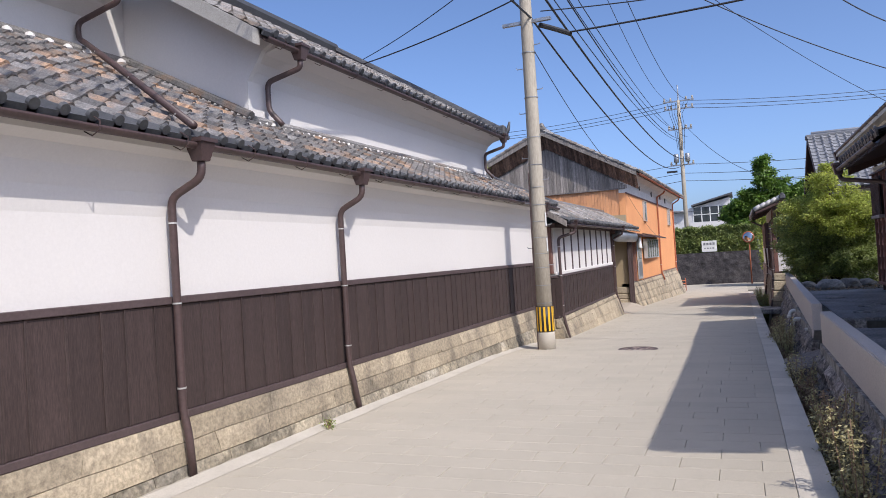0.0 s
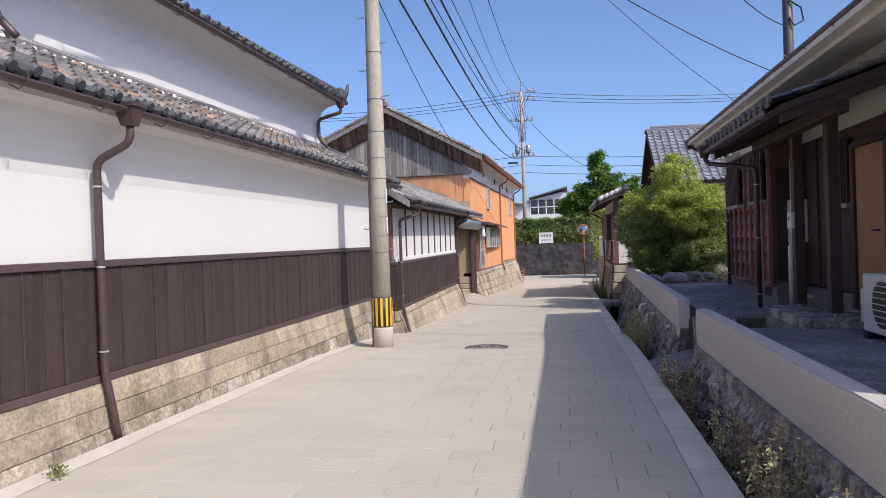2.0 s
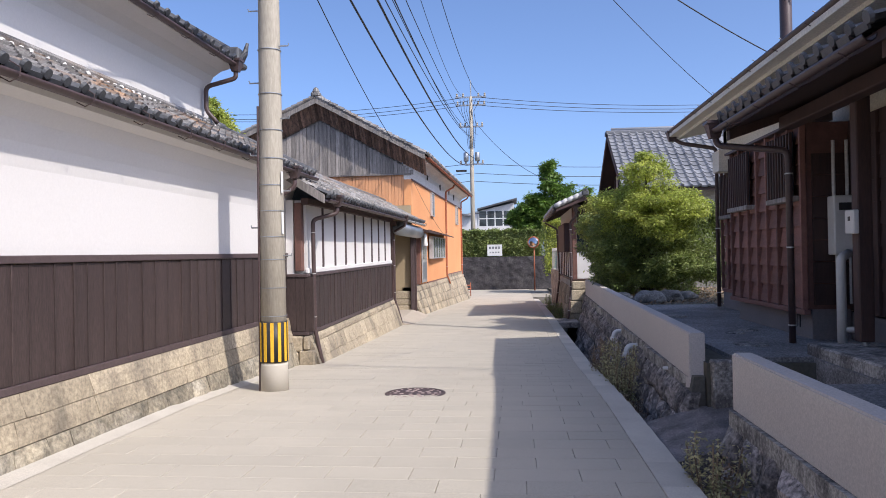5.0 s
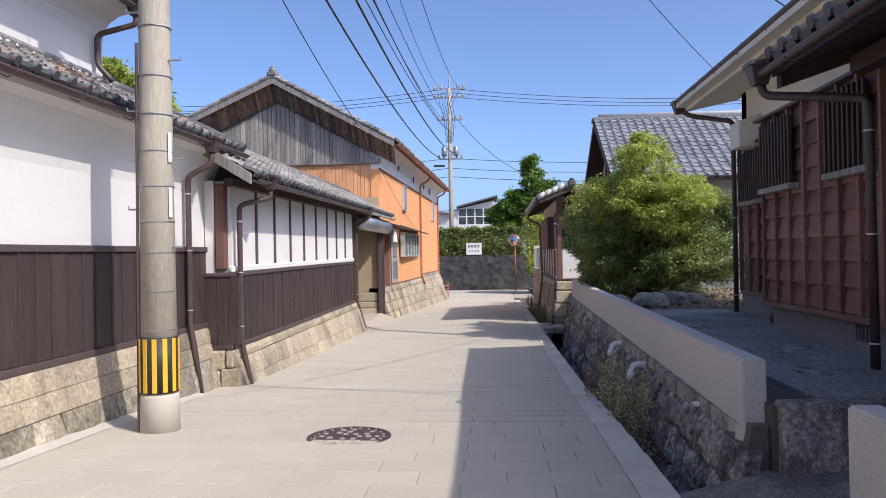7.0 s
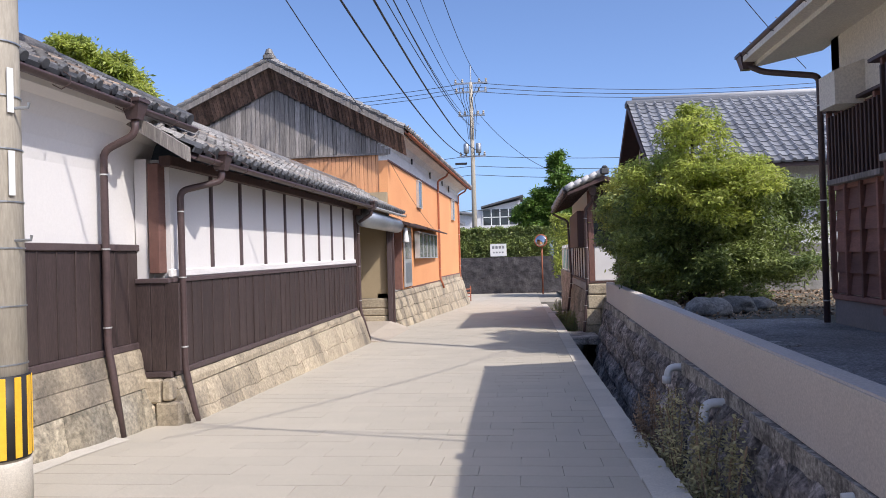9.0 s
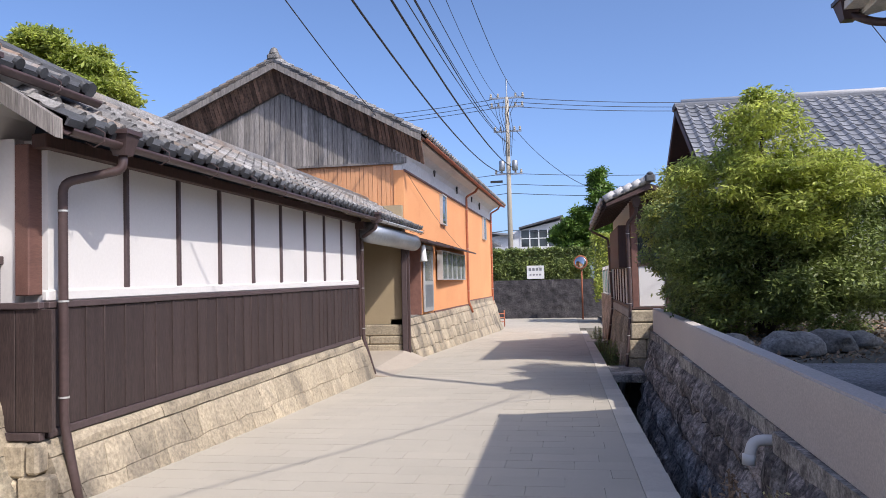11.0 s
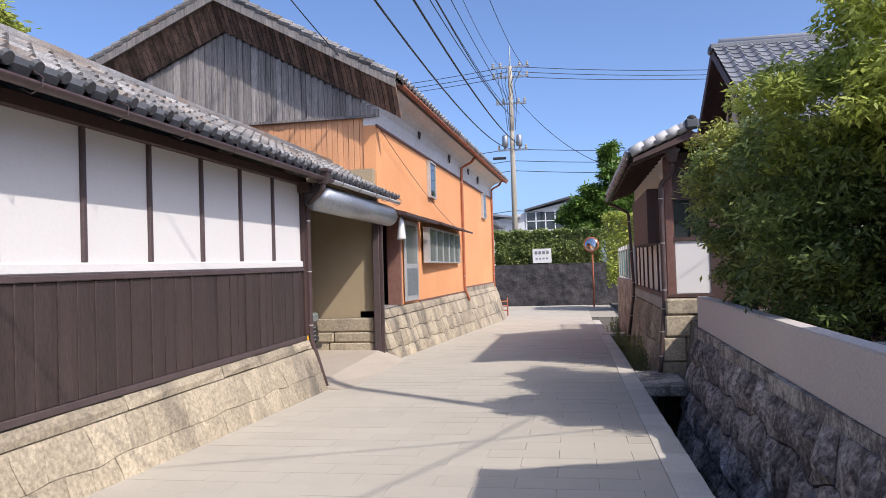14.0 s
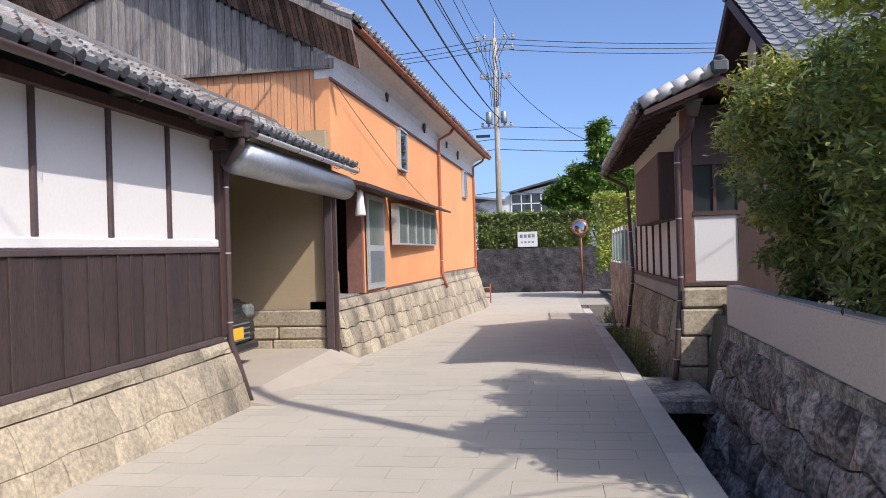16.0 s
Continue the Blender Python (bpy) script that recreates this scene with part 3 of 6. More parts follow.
rubble(kura, -2, 17.7, lambda y: 0.13, 0.525, base_face, STONE, 0.95, 2, 3, 1, 0.008, wave=0.05, g=0.003)
rubble(kura, -2, 17.7, lambda y: level(y) - 0.1, 0.128, base_face, STONE_FOOT, 0.45, 1, 5, 1, 0.035, g=0.004)

# lower tiled roof
E0, Z0 = KX + 0.31, 2.94
sl = Vector((-1.25, 0, 0.66)).normalized()
part("roof_deck", prism([(E0, Z0 - 0.05), (E0, Z0 - 0.015), (-5.85, 3.77), (-5.85, 3.69)], "y", 7.7, 18.0), TRIM, kura)
part("roof_deck", prism([(E0, Z0 - 0.05), (E0, Z0 - 0.015), (-7.75, 4.78), (-7.75, 4.68)], "y", -8, 7.698), TRIM, kura)
tiled(kura, (E0 + 0.02, 2.6, Z0), (0, 1, 0), sl, 15.3, 1.55, 7, 64, TILE_BROWN, TILE_EDGE)
tiled(kura, (E0 + 0.02 + sl.x * 1.55, 2.6, Z0 + sl.z * 1.55), (0, 1, 0), sl, 5.05, 2.3, 11, 21, TILE_BROWN, TILE_EDGE, single=False, edge=False)
tiled(kura, (E0 + 0.02, -8, Z0), (0, 1, 0), sl, 10.6, 3.85, 17, 44, TILE_BROWN, TILE_EDGE, single=False, edge=False)
part("verge_tiles", tube([(E0 + 0.05, 17.98, Z0 + 0.05), (-5.8, 17.98, 3.82)], 0.07, 8), TILE_EDGE, kura)
part("ridge_tiles", tube([(-5.82, 16.9, 3.84), (-5.82, 18.0, 3.84)], 0.09, 10), TILE, kura, smooth=True)
gutter(kura, -8, 18.05, E0 + 0.06, Z0 - 0.03)
# plaster-bedded ridge course where the roof meets the upper wall
for k in range(66):
    y = 7.75 + k * 0.138
    o = part("plaster_dab", lathe([(0.025, 0), (0.05, 0.02), (0.045, 0.05), (0.015, 0.065)], 7), PLASTER, kura)
    o.location = (-5.42 + random.uniform(-0.015, 0.015), y, 3.62 + random.uniform(-0.01, 0.01))
for k in range(22):
    o = part("plaster_dab", lathe([(0.03, 0), (0.06, 0.025), (0.05, 0.06), (0.02, 0.08)], 7), PLASTER, kura)
    o.location = (-7.3 + random.uniform(-0.02, 0.02), 7.4 - k * 0.27, 4.62)
    o = part("plaster_dab", lathe([(0.03, 0), (0.06, 0.025), (0.05, 0.06), (0.02, 0.08)], 7), CONCRETE, kura)
    u = k / 21
    o.location = (-5.5 - 1.85 * u, 7.62, 3.68 + 0.95 * u)
part("ridge_course", prism([(-5.38, 3.58), (-5.38, 3.64), (-5.52, 3.72), (-5.52, 3.58)], "y", 7.7, 16.9), TILE, kura)
part("ridge_course", tube([(-5.43, 7.7, 3.69), (-5.43, 16.9, 3.69)], 0.05, 8), TILE, kura)
part("ridge_course", tube([(-5.45, 7.64, 3.72), (-7.5, 7.64, 4.76)], 0.075, 8), TILE_BROWN, kura)
part("ridge_course", tube([(-7.4, -8, 4.7), (-7.4, 7.6, 4.7)], 0.07, 8), TILE, kura)

# upper storey
UE, UZ = -5.05, 4.63
UW = -5.52
cove = [(UW, 3.5), (UW, 4.2), (UW + 0.03, 4.33), (UW + 0.10, 4.44), (UW + 0.22, 4.52), (UW + 0.38, 4.56), (UW + 0.44, 4.58), (UW + 0.44, 4.605), (UW - 0.3, 5.04), (UW - 0.3, 3.5)]
part("upper_wall", prism(cove, "y", 7.78, 16.75), PLASTER, kura, "white plaster with a coved eave")
part("gable_wall", prism([(-9.6, 3.4), (UW + 0.004, 3.4), (UW + 0.004, 4.2), (UW + 0.25, 4.54), (UE - 0.08, 4.62), (-9.6, 7.38)], "y", 7.7, 7.778), PLASTER, kura)
part("gable_wall", prism([(-9.6, 3.4), (UW - 0.302, 3.4), (UW - 0.302, 5.05), (-9.6, 7.38)], "y", 16.5, 16.75), PLASTER, kura)
part("end_panel", prism([(-8.5, 3.2), (-4.9, 3.2), (-5.85, 3.66), (-8.5, 3.66)], "y", 17.4, 17.7), PLASTER, kura)
us = Vector((-1, 0, 0.62)).normalized()
part("roof_deck", prism([(UE, UZ - 0.05), (UE, UZ - 0.01), (-9.6, UZ + 2.80), (-9.6, UZ + 2.70)], "y", 7.4, 16.8), TRIM, kura)
tiled(kura, (UE + 0.02, 7.35, UZ), (0, 1, 0), us, 9.45, 3.2, 13, 35, TILE, TILE_EDGE, single=False)
part("verge_board", prism([(UE - 0.03, UZ - 0.13), (UE - 0.02, UZ + 0.06), (-9.6, UZ + 2.90), (-9.6, UZ + 2.66)], "y", 7.26, 7.4), CONCRETE, kura, "weathered plaster verge")
part("verge_tiles", tube([(UE + 0.05, 16.85, UZ + 0.1), (-9.6, 16.85, UZ + 2.92)], 0.09, 8), TILE_EDGE, kura)
part("ridge_tiles", tube([(-9.6, 7.35, UZ + 2.9), (-9.6, 16.9, UZ + 2.9)], 0.16, 8), TILE_EDGE, kura)
bm = tube([(UE + 0.05, 16.82, UZ + 0.08), (UE + 0.12, 16.84, UZ + 0.18), (UE + 0.15, 16.88, UZ + 0.36)], 0.075, 8, None, 0.025)
box(UE - 0.14, UE + 0.06, 16.72, 16.92, UZ + 0.02, UZ + 0.28, bm, 0.03)
box(UE - 0.10, UE + 0.12, 16.76, 16.96, UZ - 0.06, UZ + 0.04, bm, 0.03)
part("corner_ornament", bm, TILE_EDGE, kura, "dark tile corner ornament")
gutter(kura, 7.4, 16.75, UE + 0.06, UZ - 0.04)
# nearer, recessed upper block
part("upper_wall", box(-7.9, -7.52, -8, 7.698, 4.3, 5.6), PLASTER, kura)
part("eave_block", prism([(-7.52, 5.2), (-7.3, 5.36), (-6.98, 5.42), (-6.98, 5.5), (-7.52, 5.6)], "y", -8, 7.2), PLASTER, kura)
part("roof_deck", prism([(-6.88, 5.46), (-6.88, 5.54), (-9.6, 7.1), (-9.6, 7.0)], "y", -8, 7.2), TILE_EDGE, kura)
gutter(kura, -8, 7.2, -6.83, 5.48)

pipes = []
for y in (-1.5, 5.06, 7.92):
    pipes.append(downpipe([(KX + 0.37, y + 0.08, 2.80), (KX + 0.37, y + 0.08, 2.62), (KX + 0.09, y, 2.46), (KX + 0.09, y, 0.62), (KX + 0.13, y + 0.01, 0.40), (base_face(y, level(y)) + 0.06, y + 0.02, level(y) + 0.04)], (KX + 0.37, y + 0.08, 2.84)))
pipes.append(downpipe([(KX + 0.37, 16.8, 2.80), (KX + 0.37, 16.8, 2.64), (KX + 0.09, 16.72, 2.48), (KX + 0.09, 16.72, 0.62), (KX + 0.13, 16.72, 0.40), (KX + 0.22, 16.72, level(16.7) + 0.005)], (KX + 0.37, 16.8, 2.86)))
for y in (8.02, 16.5):
    pipes.append(downpipe([(UE + 0.06, y + 0.1, UZ - 0.14), (UE + 0.06, y + 0.1, UZ - 0.26), (UW + 0.08, y, UZ - 0.40), (UW + 0.08, y, 3.86), (UW + 0.18, y + 0.03, 3.74), (UW + 0.24, y + 0.06, 3.66)], (UE + 0.06, y + 0.1, UZ - 0.08)))
pipes.append(downpipe([(-6.83, 6.95, 5.36), (-6.83, 6.95, 5.24), (-7.44, 6.87, 5.06), (-7.44, 6.87, 4.86), (-7.2, 6.8, 4.72), (-4.12, 5.06, 3.06)], (-6.83, 6.95, 5.42)))
# the long front is a little out of line with the lane
swing = Matrix.Translation((KX, 17.75, 1.6)) @ Euler((0.0035, 0, -0.0125)).to_matrix().to_4x4() @ Matrix.Translation((-KX, -17.75, -1.6))
for o in [kura] + pipes:
    o.matrix_basis = swing @ o.matrix_basis

# ---- left: the low shed with battened plaster ----
SX = -4.16
shed = thing("shed", "low white plastered shed with dark battens and boards", "shed", kind="")
part("wall", box(SX - 0.2, SX, 17.5, 25.92, -0.5, 2.55), PLASTER, shed, "white plaster panels")
part("wall", box(-4.49, SX - 0.2, 17.4, 17.6, -0.5, 2.55), PLASTER, shed)
part("post", box(SX - 0.17, SX - 0.05, 17.36, 17.52, 1.36, 2.5, None, 0.008), REDWOOD, shed, "red-brown door post")
part("rail", box(SX, SX + 0.05, 17.45, 25.92, 1.26, 1.31, None, 0.006), TRIM, shed)
part("sill", box(SX - 0.02, SX + 0.035, 17.45, 25.92, 1.312, 1.40, None, 0.012), PLASTER, shed, "rounded white plaster sill")
part("rail", box(SX, SX + 0.045, 17.45, 25.92, 0.29, 0.35, None, 0.006), TRIM, shed)
part("rail", box(-4.48, SX + 0.05, 17.34, 17.4, 1.26, 1.31, None, 0.006), TRIM, shed)
part("rail", box(-4.48, SX + 0.05, 17.34, 17.4, 0.29, 0.35, None, 0.006), TRIM, shed)
for k in range(3):
    part("board", box(-4.48 + k * 0.155, -4.48 + k * 0.155 + 0.15, 17.36, 17.4, 0.352, 1.258, None, 0.004), LATH, shed)
boards(shed, SX + 0.008, 17.45, 25.92, 0.352, 1.258, 0.24, LATH)
for y in (18.5, 19.4, 20.3, 21.2, 22.12, 23.07, 23.97, 24.9):
    part("batten", box(SX - 0.01, SX + 0.03, y - 0.025, y + 0.025, 1.402, 2.5, None, 0.004), TRIM, shed)
part("post", box(SX - 0.06, SX + 0.06, 25.86, 25.98, 0.35, 2.5, None, 0.01), DARKWOOD, shed)
part("wall_plate", box(SX - 0.06, SX + 0.07, 17.4, 26.0, 2.47, 2.58, None, 0.008), DARKWOOD, shed)
part("base_core", prism([(SX - 0.25, -0.6), (SX + 0.30, -0.6), (SX + 0.02, 0.29), (SX - 0.25, 0.29)], "y", 17.42, 25.98), MORTAR, shed)
stone_courses(shed, 17.4, 26.02, [(0.16, SX + 0.09, 0.285, SX + 0.05)], STONE, 1.3, 8)
rubble(shed, 17.4, 26.02, lambda y: level(y) - 0.06, 0.155, lambda y, z: SX + 0.10 + (0.155 - z) * 0.34, STONE, 0.36, 2, 9, 1, 0.012, wave=0.12, g=0.003)
for a, b, zl, zh in ((-4.48, -4.2, 0.02, 0.285), (-4.2, SX + 0.08, 0.05, 0.285), (-4.48, -4.28, -0.45, 0.02), (-4.28, SX + 0.16, -0.45, 0.05)):
    part("stone", box(a + 0.006, b - 0.006, 17.28 + random.uniform(0, 0.03), 17.42, zl + 0.006, zh - 0.006, None, 0.022), STONE, shed)
S0, SZ = SX + 0.41, 2.58
ss = Vector((-1, 0, 0.56)).normalized()
RIDGE = 1.29 - S0
part("roof_deck", prism([(S0, SZ - 0.06), (S0, SZ - 0.015), (-RIDGE, SZ + 0.56 * (S0 + RIDGE) - 0.02), (-RIDGE, SZ + 0.56 * (S0 + RIDGE) - 0.1)], "y", 17.1, 29.9), DARKWOOD, shed)
tiled(shed, (S0 + 0.02, 17.1, SZ), (0, 1, 0), ss, 12.8, 1.5, 6, 50, TILE, TILE_EDGE)
part("ridge_tiles", tube([(-RIDGE - 0.02, 17.0, SZ + 0.76), (-RIDGE - 0.02, 29.85, SZ + 0.76)], 0.1, 10), TILE, shed, smooth=True)
part("back_slope", prism([(-RIDGE - 0.03, SZ + 0.72), (-RIDGE - 2.1, SZ - 0.36), (-RIDGE - 2.1, SZ - 0.46), (-RIDGE - 0.03, SZ + 0.62)], "y", 17.1, 29.5), TILE_EDGE, shed)
part("bargeboard", prism([(S0 + 0.02, SZ - 0.12), (S0 + 0.02, SZ + 0.02), (-4.7, SZ + 0.64), (-4.7, SZ + 0.48)], "y", 17.02, 17.1), GREYWOOD, shed, "weathered grey bargeboard")
gutter(shed, 17.1, 25.9, S0 + 0.06, SZ - 0.05)
gutter(shed, 25.9, 29.9, S0 + 0.06, SZ - 0.05, mat=ALU)
shed_pipes = [downpipe([(S0 + 0.06, 17.75, SZ - 0.12), (S0 + 0.06, 17.75, SZ - 0.25), (SX + 0.1, 17.54, SZ - 0.36), (SX + 0.1, 17.54, 0.4), (SX + 0.16, 17.54, 0.1), (SX + 0.24, 17.54, level(17.6) + 0.005)], (S0 + 0.06, 17.75, SZ - 0.06)), downpipe([(S0 + 0.06, 25.55, SZ - 0.12), (S0 + 0.06, 25.55, SZ - 0.22), (SX + 0.07, 26.0, SZ - 0.38), (SX + 0.07, 26.0, 0.3), (SX + 0.15, 26.04, 0.0), (SX + 0.26, 26.1, level(26) + 0.005)], (S0 + 0.06, 25.55, SZ - 0.06))]
rise = Matrix.Translation((0, 25.9, 0)) @ Euler((0.0075, 0, 0)).to_matrix().to_4x4() @ Matrix.Translation((0, -25.9, 0))
for o in [shed] + shed_pipes:
    o.matrix_basis = rise @ o.matrix_basis

# ---- left: garage ----
garage = thing("garage", "open garage bay with rolled steel shutter and clay wall", "garage")
part("side_wall", box(-9, -4.12, 29.62, 29.82, 0.35, 3.2), BEIGE, garage, "beige clay wall")
part("side_wall", box(-9, SX - 0.21, 25.75, 25.9, -0.5, 3.0), BEIGE, garage)
part("back_wall", box(-9.2, -9.0, 25.85, 29.82, -0.5, 4.6), DARKWOOD, garage)
part("base_core", box(-9, -4.12, 29.58, 29.8, -0.5, 0.35), MORTAR, garage)
for zl, zh, cuts in ((0.08, 0.35, (-7.2, -5.9, -4.14)), (-0.12, 0.08, (-7.2, -6.4, -5.75, -4.95, -4.14)), (-0.5, -0.12, (-7.2, -6.2, -5.5, -5.05, -4.14))):
    for a, b in zip(cuts, cuts[1:]):
        part("stone", box(a + 0.006, b - 0.006, 29.53 + random.uniform(0, 0.03), 29.6, zl + 0.006, zh - 0.006, None, 0.025), STONE, garage)
part("post", box(-4.12, -3.99, 29.46, 29.6, -0.5, 2.4, None, 0.01), TRIM, garage, "dark brown door post")
part("post", box(-3.985, -3.93, 29.49, 29.55, -0.45, 2.4, None, 0.005), PIPE, garage, "brown shutter rail")
bm = tube([(-3.92, 25.9, 2.30), (-3.92, 29.95, 2.30)], 0.20, 20)
part("shutter_roll", bm, STEEL, garage, "galvanised rolled shutter housing", True)
part("lintel", box(-4.15, -3.98, 25.76, 29.6, 2.36, 2.5), DARKWOOD, garage)
own = bmesh.new()
quad = [[own.verts.new(p) for p in ((-9, y, z), (-4.05, y, z), (-3.55, y, level(y) + 0.016), (-3.55, y, -0.6), (-9, y, -0.6))] for y, z in ((26.0, -0.36), (27.8, -0.31), (29.62, -0.26))]
for a, b in zip(quad, quad[1:]):
    for j in range(5):
        own.faces.new((a[j], a[(j + 1) % 5], b[(j + 1) % 5], b[j]))
own.faces.new(quad[0])
own.faces.new(quad[2])
part("floor", own, APRON, garage, "pale pinkish concrete apron")

# ---- left: orange building ----
K = 0.027
OX = -4.13


def lean(bm):
    """Swings the building's long wall a little towards the lane."""
    for v in bm.verts:
        v.co.x += K * (v.co.y - 29.6)
    return bm


def ox_at(y):
    return OX + K * (y - 29.6)


orange = thing("orange_building", "long orange rendered building with grey board gable and tiled roof", "building")
OE = 46.5
part("side_wall", lean(box(OX - 0.25, OX, 31.62, OE, 0.48, 4.1)), ORANGE, orange, "orange rendered wall")
part("side_wall", lean(box(OX - 0.25, OX, 29.94, 31.618, 2.36, 4.1)), ORANGE, orange)
# dark panels added inside the doorway; their colour stands for its shade
part("inner_wall", box(-5.6, -5.5, 30.21, 34.0, 0.49, 2.6), DARKWOOD, orange, "dark backing added so the doorway looks shaded inside")
part("inner_wall", box(-5.5, OX - 0.26, 33.0, 33.1, 0.49, 2.6), DARKWOOD, orange)
part("inner_ceiling", box(-5.6, OX - 0.26, 30.21, 33.1, 2.6, 2.7), DARKWOOD, orange)
part("jamb", box(ox_at(31.3) - 0.27, ox_at(31.3) + 0.02, 31.5, 31.615, 0.49, 2.359), REDWOOD, orange, "red-brown door jamb")
part("inner_floor", box(-8, OX - 0.02, 30.21, 46, 0.3, 0.49), OLDCON, orange)
part("far_wall", lean(box(-11, OX - 0.25, OE - 0.25, OE, -0.9, 5.0)), ORANGE, orange)
cove = [(OX - 0.02, 4.1), (OX - 0.02, 4.45), (OX + 0.03, 4.58), (OX + 0.18, 4.70), (OX + 0.44, 4.78), (OX + 0.44, 4.82), (OX - 0.25, 4.82), (OX - 0.25, 4.1)]
part("upper_band", lean(prism(cove, "y", 29.94, OE)), PLASTER_OLD, orange, "grey-white peeling plaster under the eaves")
part("band_trim", lean(box(OX, OX + 0.03, 29.94, OE, 4.07, 4.12)), REDWOOD, orange)
part("base_trim", lean(box(OX, OX + 0.04, 33.15, 39.3, 0.47, 0.51)), REDWOOD, orange)
part("base_trim", lean(box(OX, OX + 0.05, 39.5, OE, 0.60, 0.64)), REDWOOD, orange)
part("base_block", lean(box(OX - 0.02, OX + 0.06, 39.42, OE, 0.472, 0.598)), STONE, orange, "raised stone course")
AX, AZ = -7.22, 6.86
part("gable_core", prism([(-10.2, 2.5), (OX - 0.02, 2.5), (OX - 0.02, 4.5), (AX, AZ - 0.5), (-10.2, 4.9)], "y", 30.0, 30.2), GREYWOOD, orange)
x = -8.6
while x < OX - 0.03:
    w = min(0.11, OX - 0.02 - x)
    part("tin_strip", box(x + 0.003, x + w - 0.003, 29.965 - (0.012 if random.random() < 0.5 else 0.0), 30.0, 2.9, 4.262), ORANGE_TIN, orange)
    x += 0.112
x = -10.1
while x < OX - 0.03:
    w = random.uniform(0.10, 0.17)
    zt = (AZ - 0.62 - (AX - x) * 0.47) if x < AX else (AZ - 0.62 - (x + w - AX) * 0.573)
    part("gable_board", box(x + 0.004, x + w - 0.004, 29.93 + random.uniform(-0.01, 0.01), 29.99, 4.27 + random.uniform(-0.015, 0.015), zt), GREYWOOD, orange)
    x += w
part("gable_rail", box(-8.2, OX + 0.02, 29.88, 29.94, 4.25, 4.30), GREYWOOD, orange)
rs = Vector((-1, 0, 0.62)).normalized()
RE, RZ = OX + 0.56, 4.84
YF = 29.4
SLR = (AZ - RZ) / (RE - AX)
part("roof_deck", lean(prism([(RE, RZ - 0.06), (RE, RZ), (AX, AZ), (AX, AZ - 0.07)], "y", YF + 0.08, OE + 0.4)), BROWNWOOD, orange)
part("roof_deck", prism([(-10.4, 5.35), (-10.4, 5.42), (AX, AZ), (AX, AZ - 0.07)], "y", YF + 0.08, OE + 0.4), BROWNWOOD, orange)
# brown boards slanting from the verge back to the gable wall
def slanted(p0, p1, top, n):
    for k in range(n):
        a, b = p0 + (p1 - p0) * k / n, p0 + (p1 - p0) * (k + 0.88) / n
        lo, hi = min(a, b), max(a, b)
        own = bmesh.new()
        t = 0.02 + random.uniform(0, 0.012)
        q = []
        for yy, dz in ((YF + 0.07, 0.10), (29.90, 0.66)):
            for x in (lo, hi):
                q.append(own.verts.new((x, yy - t, top(x) - dz)))
        for yy, dz in ((YF + 0.07, 0.10), (29.90, 0.66)):
            for x in (lo, hi):
                q.append(own.verts.new((x, yy + 0.03, top(x) - dz + 0.05)))
        for f in ((0, 1, 3, 2), (4, 6, 7, 5), (0, 2, 6, 4), (1, 5, 7, 3), (0, 4, 5, 1), (2, 3, 7, 6)):
            own.faces.new([q[i] for i in f])
        part("soffit_board", own, BROWNWOOD, orange)


slanted(AX, RE, lambda x: AZ - (x - AX) * SLR, 36)
slanted(AX, -10.4, lambda x: AZ - (AX - x) * (AZ - 5.42) / (AX + 10.4), 32)
part("bargeboard", prism([(RE, RZ - 0.16), (RE, RZ + 0.02), (AX, AZ + 0.03), (AX, AZ - 0.18)], "y", YF, YF + 0.06), GREYWOOD, orange, "weathered grey bargeboard")
part("bargeboard", prism([(-10.4, 5.26), (-10.4, 5.44), (AX - 0.002, AZ + 0.03), (AX - 0.002, AZ - 0.18)], "y", YF, YF + 0.06), GREYWOOD, orange, "weathered grey bargeboard")
up = Vector((AX - RE, 0, AZ - RZ))
ue = Vector((K, 1, 0)).normalized()
tiled(orange, (RE + 0.03 + K * (YF - 29.6), YF - 0.02, RZ + 0.03), ue, up, 17.9, up.length, 14, 64, TILE, TILE, single=False)
for side, ex, ez in ((1, RE, RZ), (-1, -10.4, 5.42)):
    n = 16
    for k in range(n):
        a, b = Vector((AX, 0, AZ)).lerp(Vector((ex, 0, ez)), k / n), Vector((AX, 0, AZ)).lerp(Vector((ex, 0, ez)), (k + 1.12) / n)
        o = part("verge_tile", tube([(a.x, YF + 0.04, a.z + 0.05), (b.x, YF + 0.04, b.z + 0.085)], 0.075, 8), TILE, orange)
bm = box(AX - 0.16, AX + 0.16, YF - 0.06, YF + 0.2, AZ + 0.02, AZ + 0.2, None, 0.05)
lathe([(0.10, 0.0), (0.13, 0.08), (0.08, 0.2), (0.02, 0.24)], 10, bm, (AX, YF + 0.06, AZ + 0.12))
part("ridge_end_tile", bm, TILE, orange, "carved ridge end tile")
part("ridge_tiles", tube([(AX, YF + 0.15, AZ + 0.1), (AX, OE + 0.4, AZ + 0.1)], 0.12, 8), TILE, orange)
gutter(orange, YF + 0.3, OE + 0.4, RE + 0.05 + K * (YF - 29.6), RZ - 0.04, mat=RUST, shear=K)
part("base_core", lean(prism([(OX - 0.3, -1.1), (OX + 0.42, -1.1), (OX + 0.03, 0.47), (OX - 0.3, 0.47)], "y", 29.62, OE + 0.1)), MORTAR, orange)
stone_courses(orange, 29.62, OE + 0.12, [(0.3, OX + 0.12, 0.47, OX + 0.06)], STONE, 0.9, 12, shear=K)
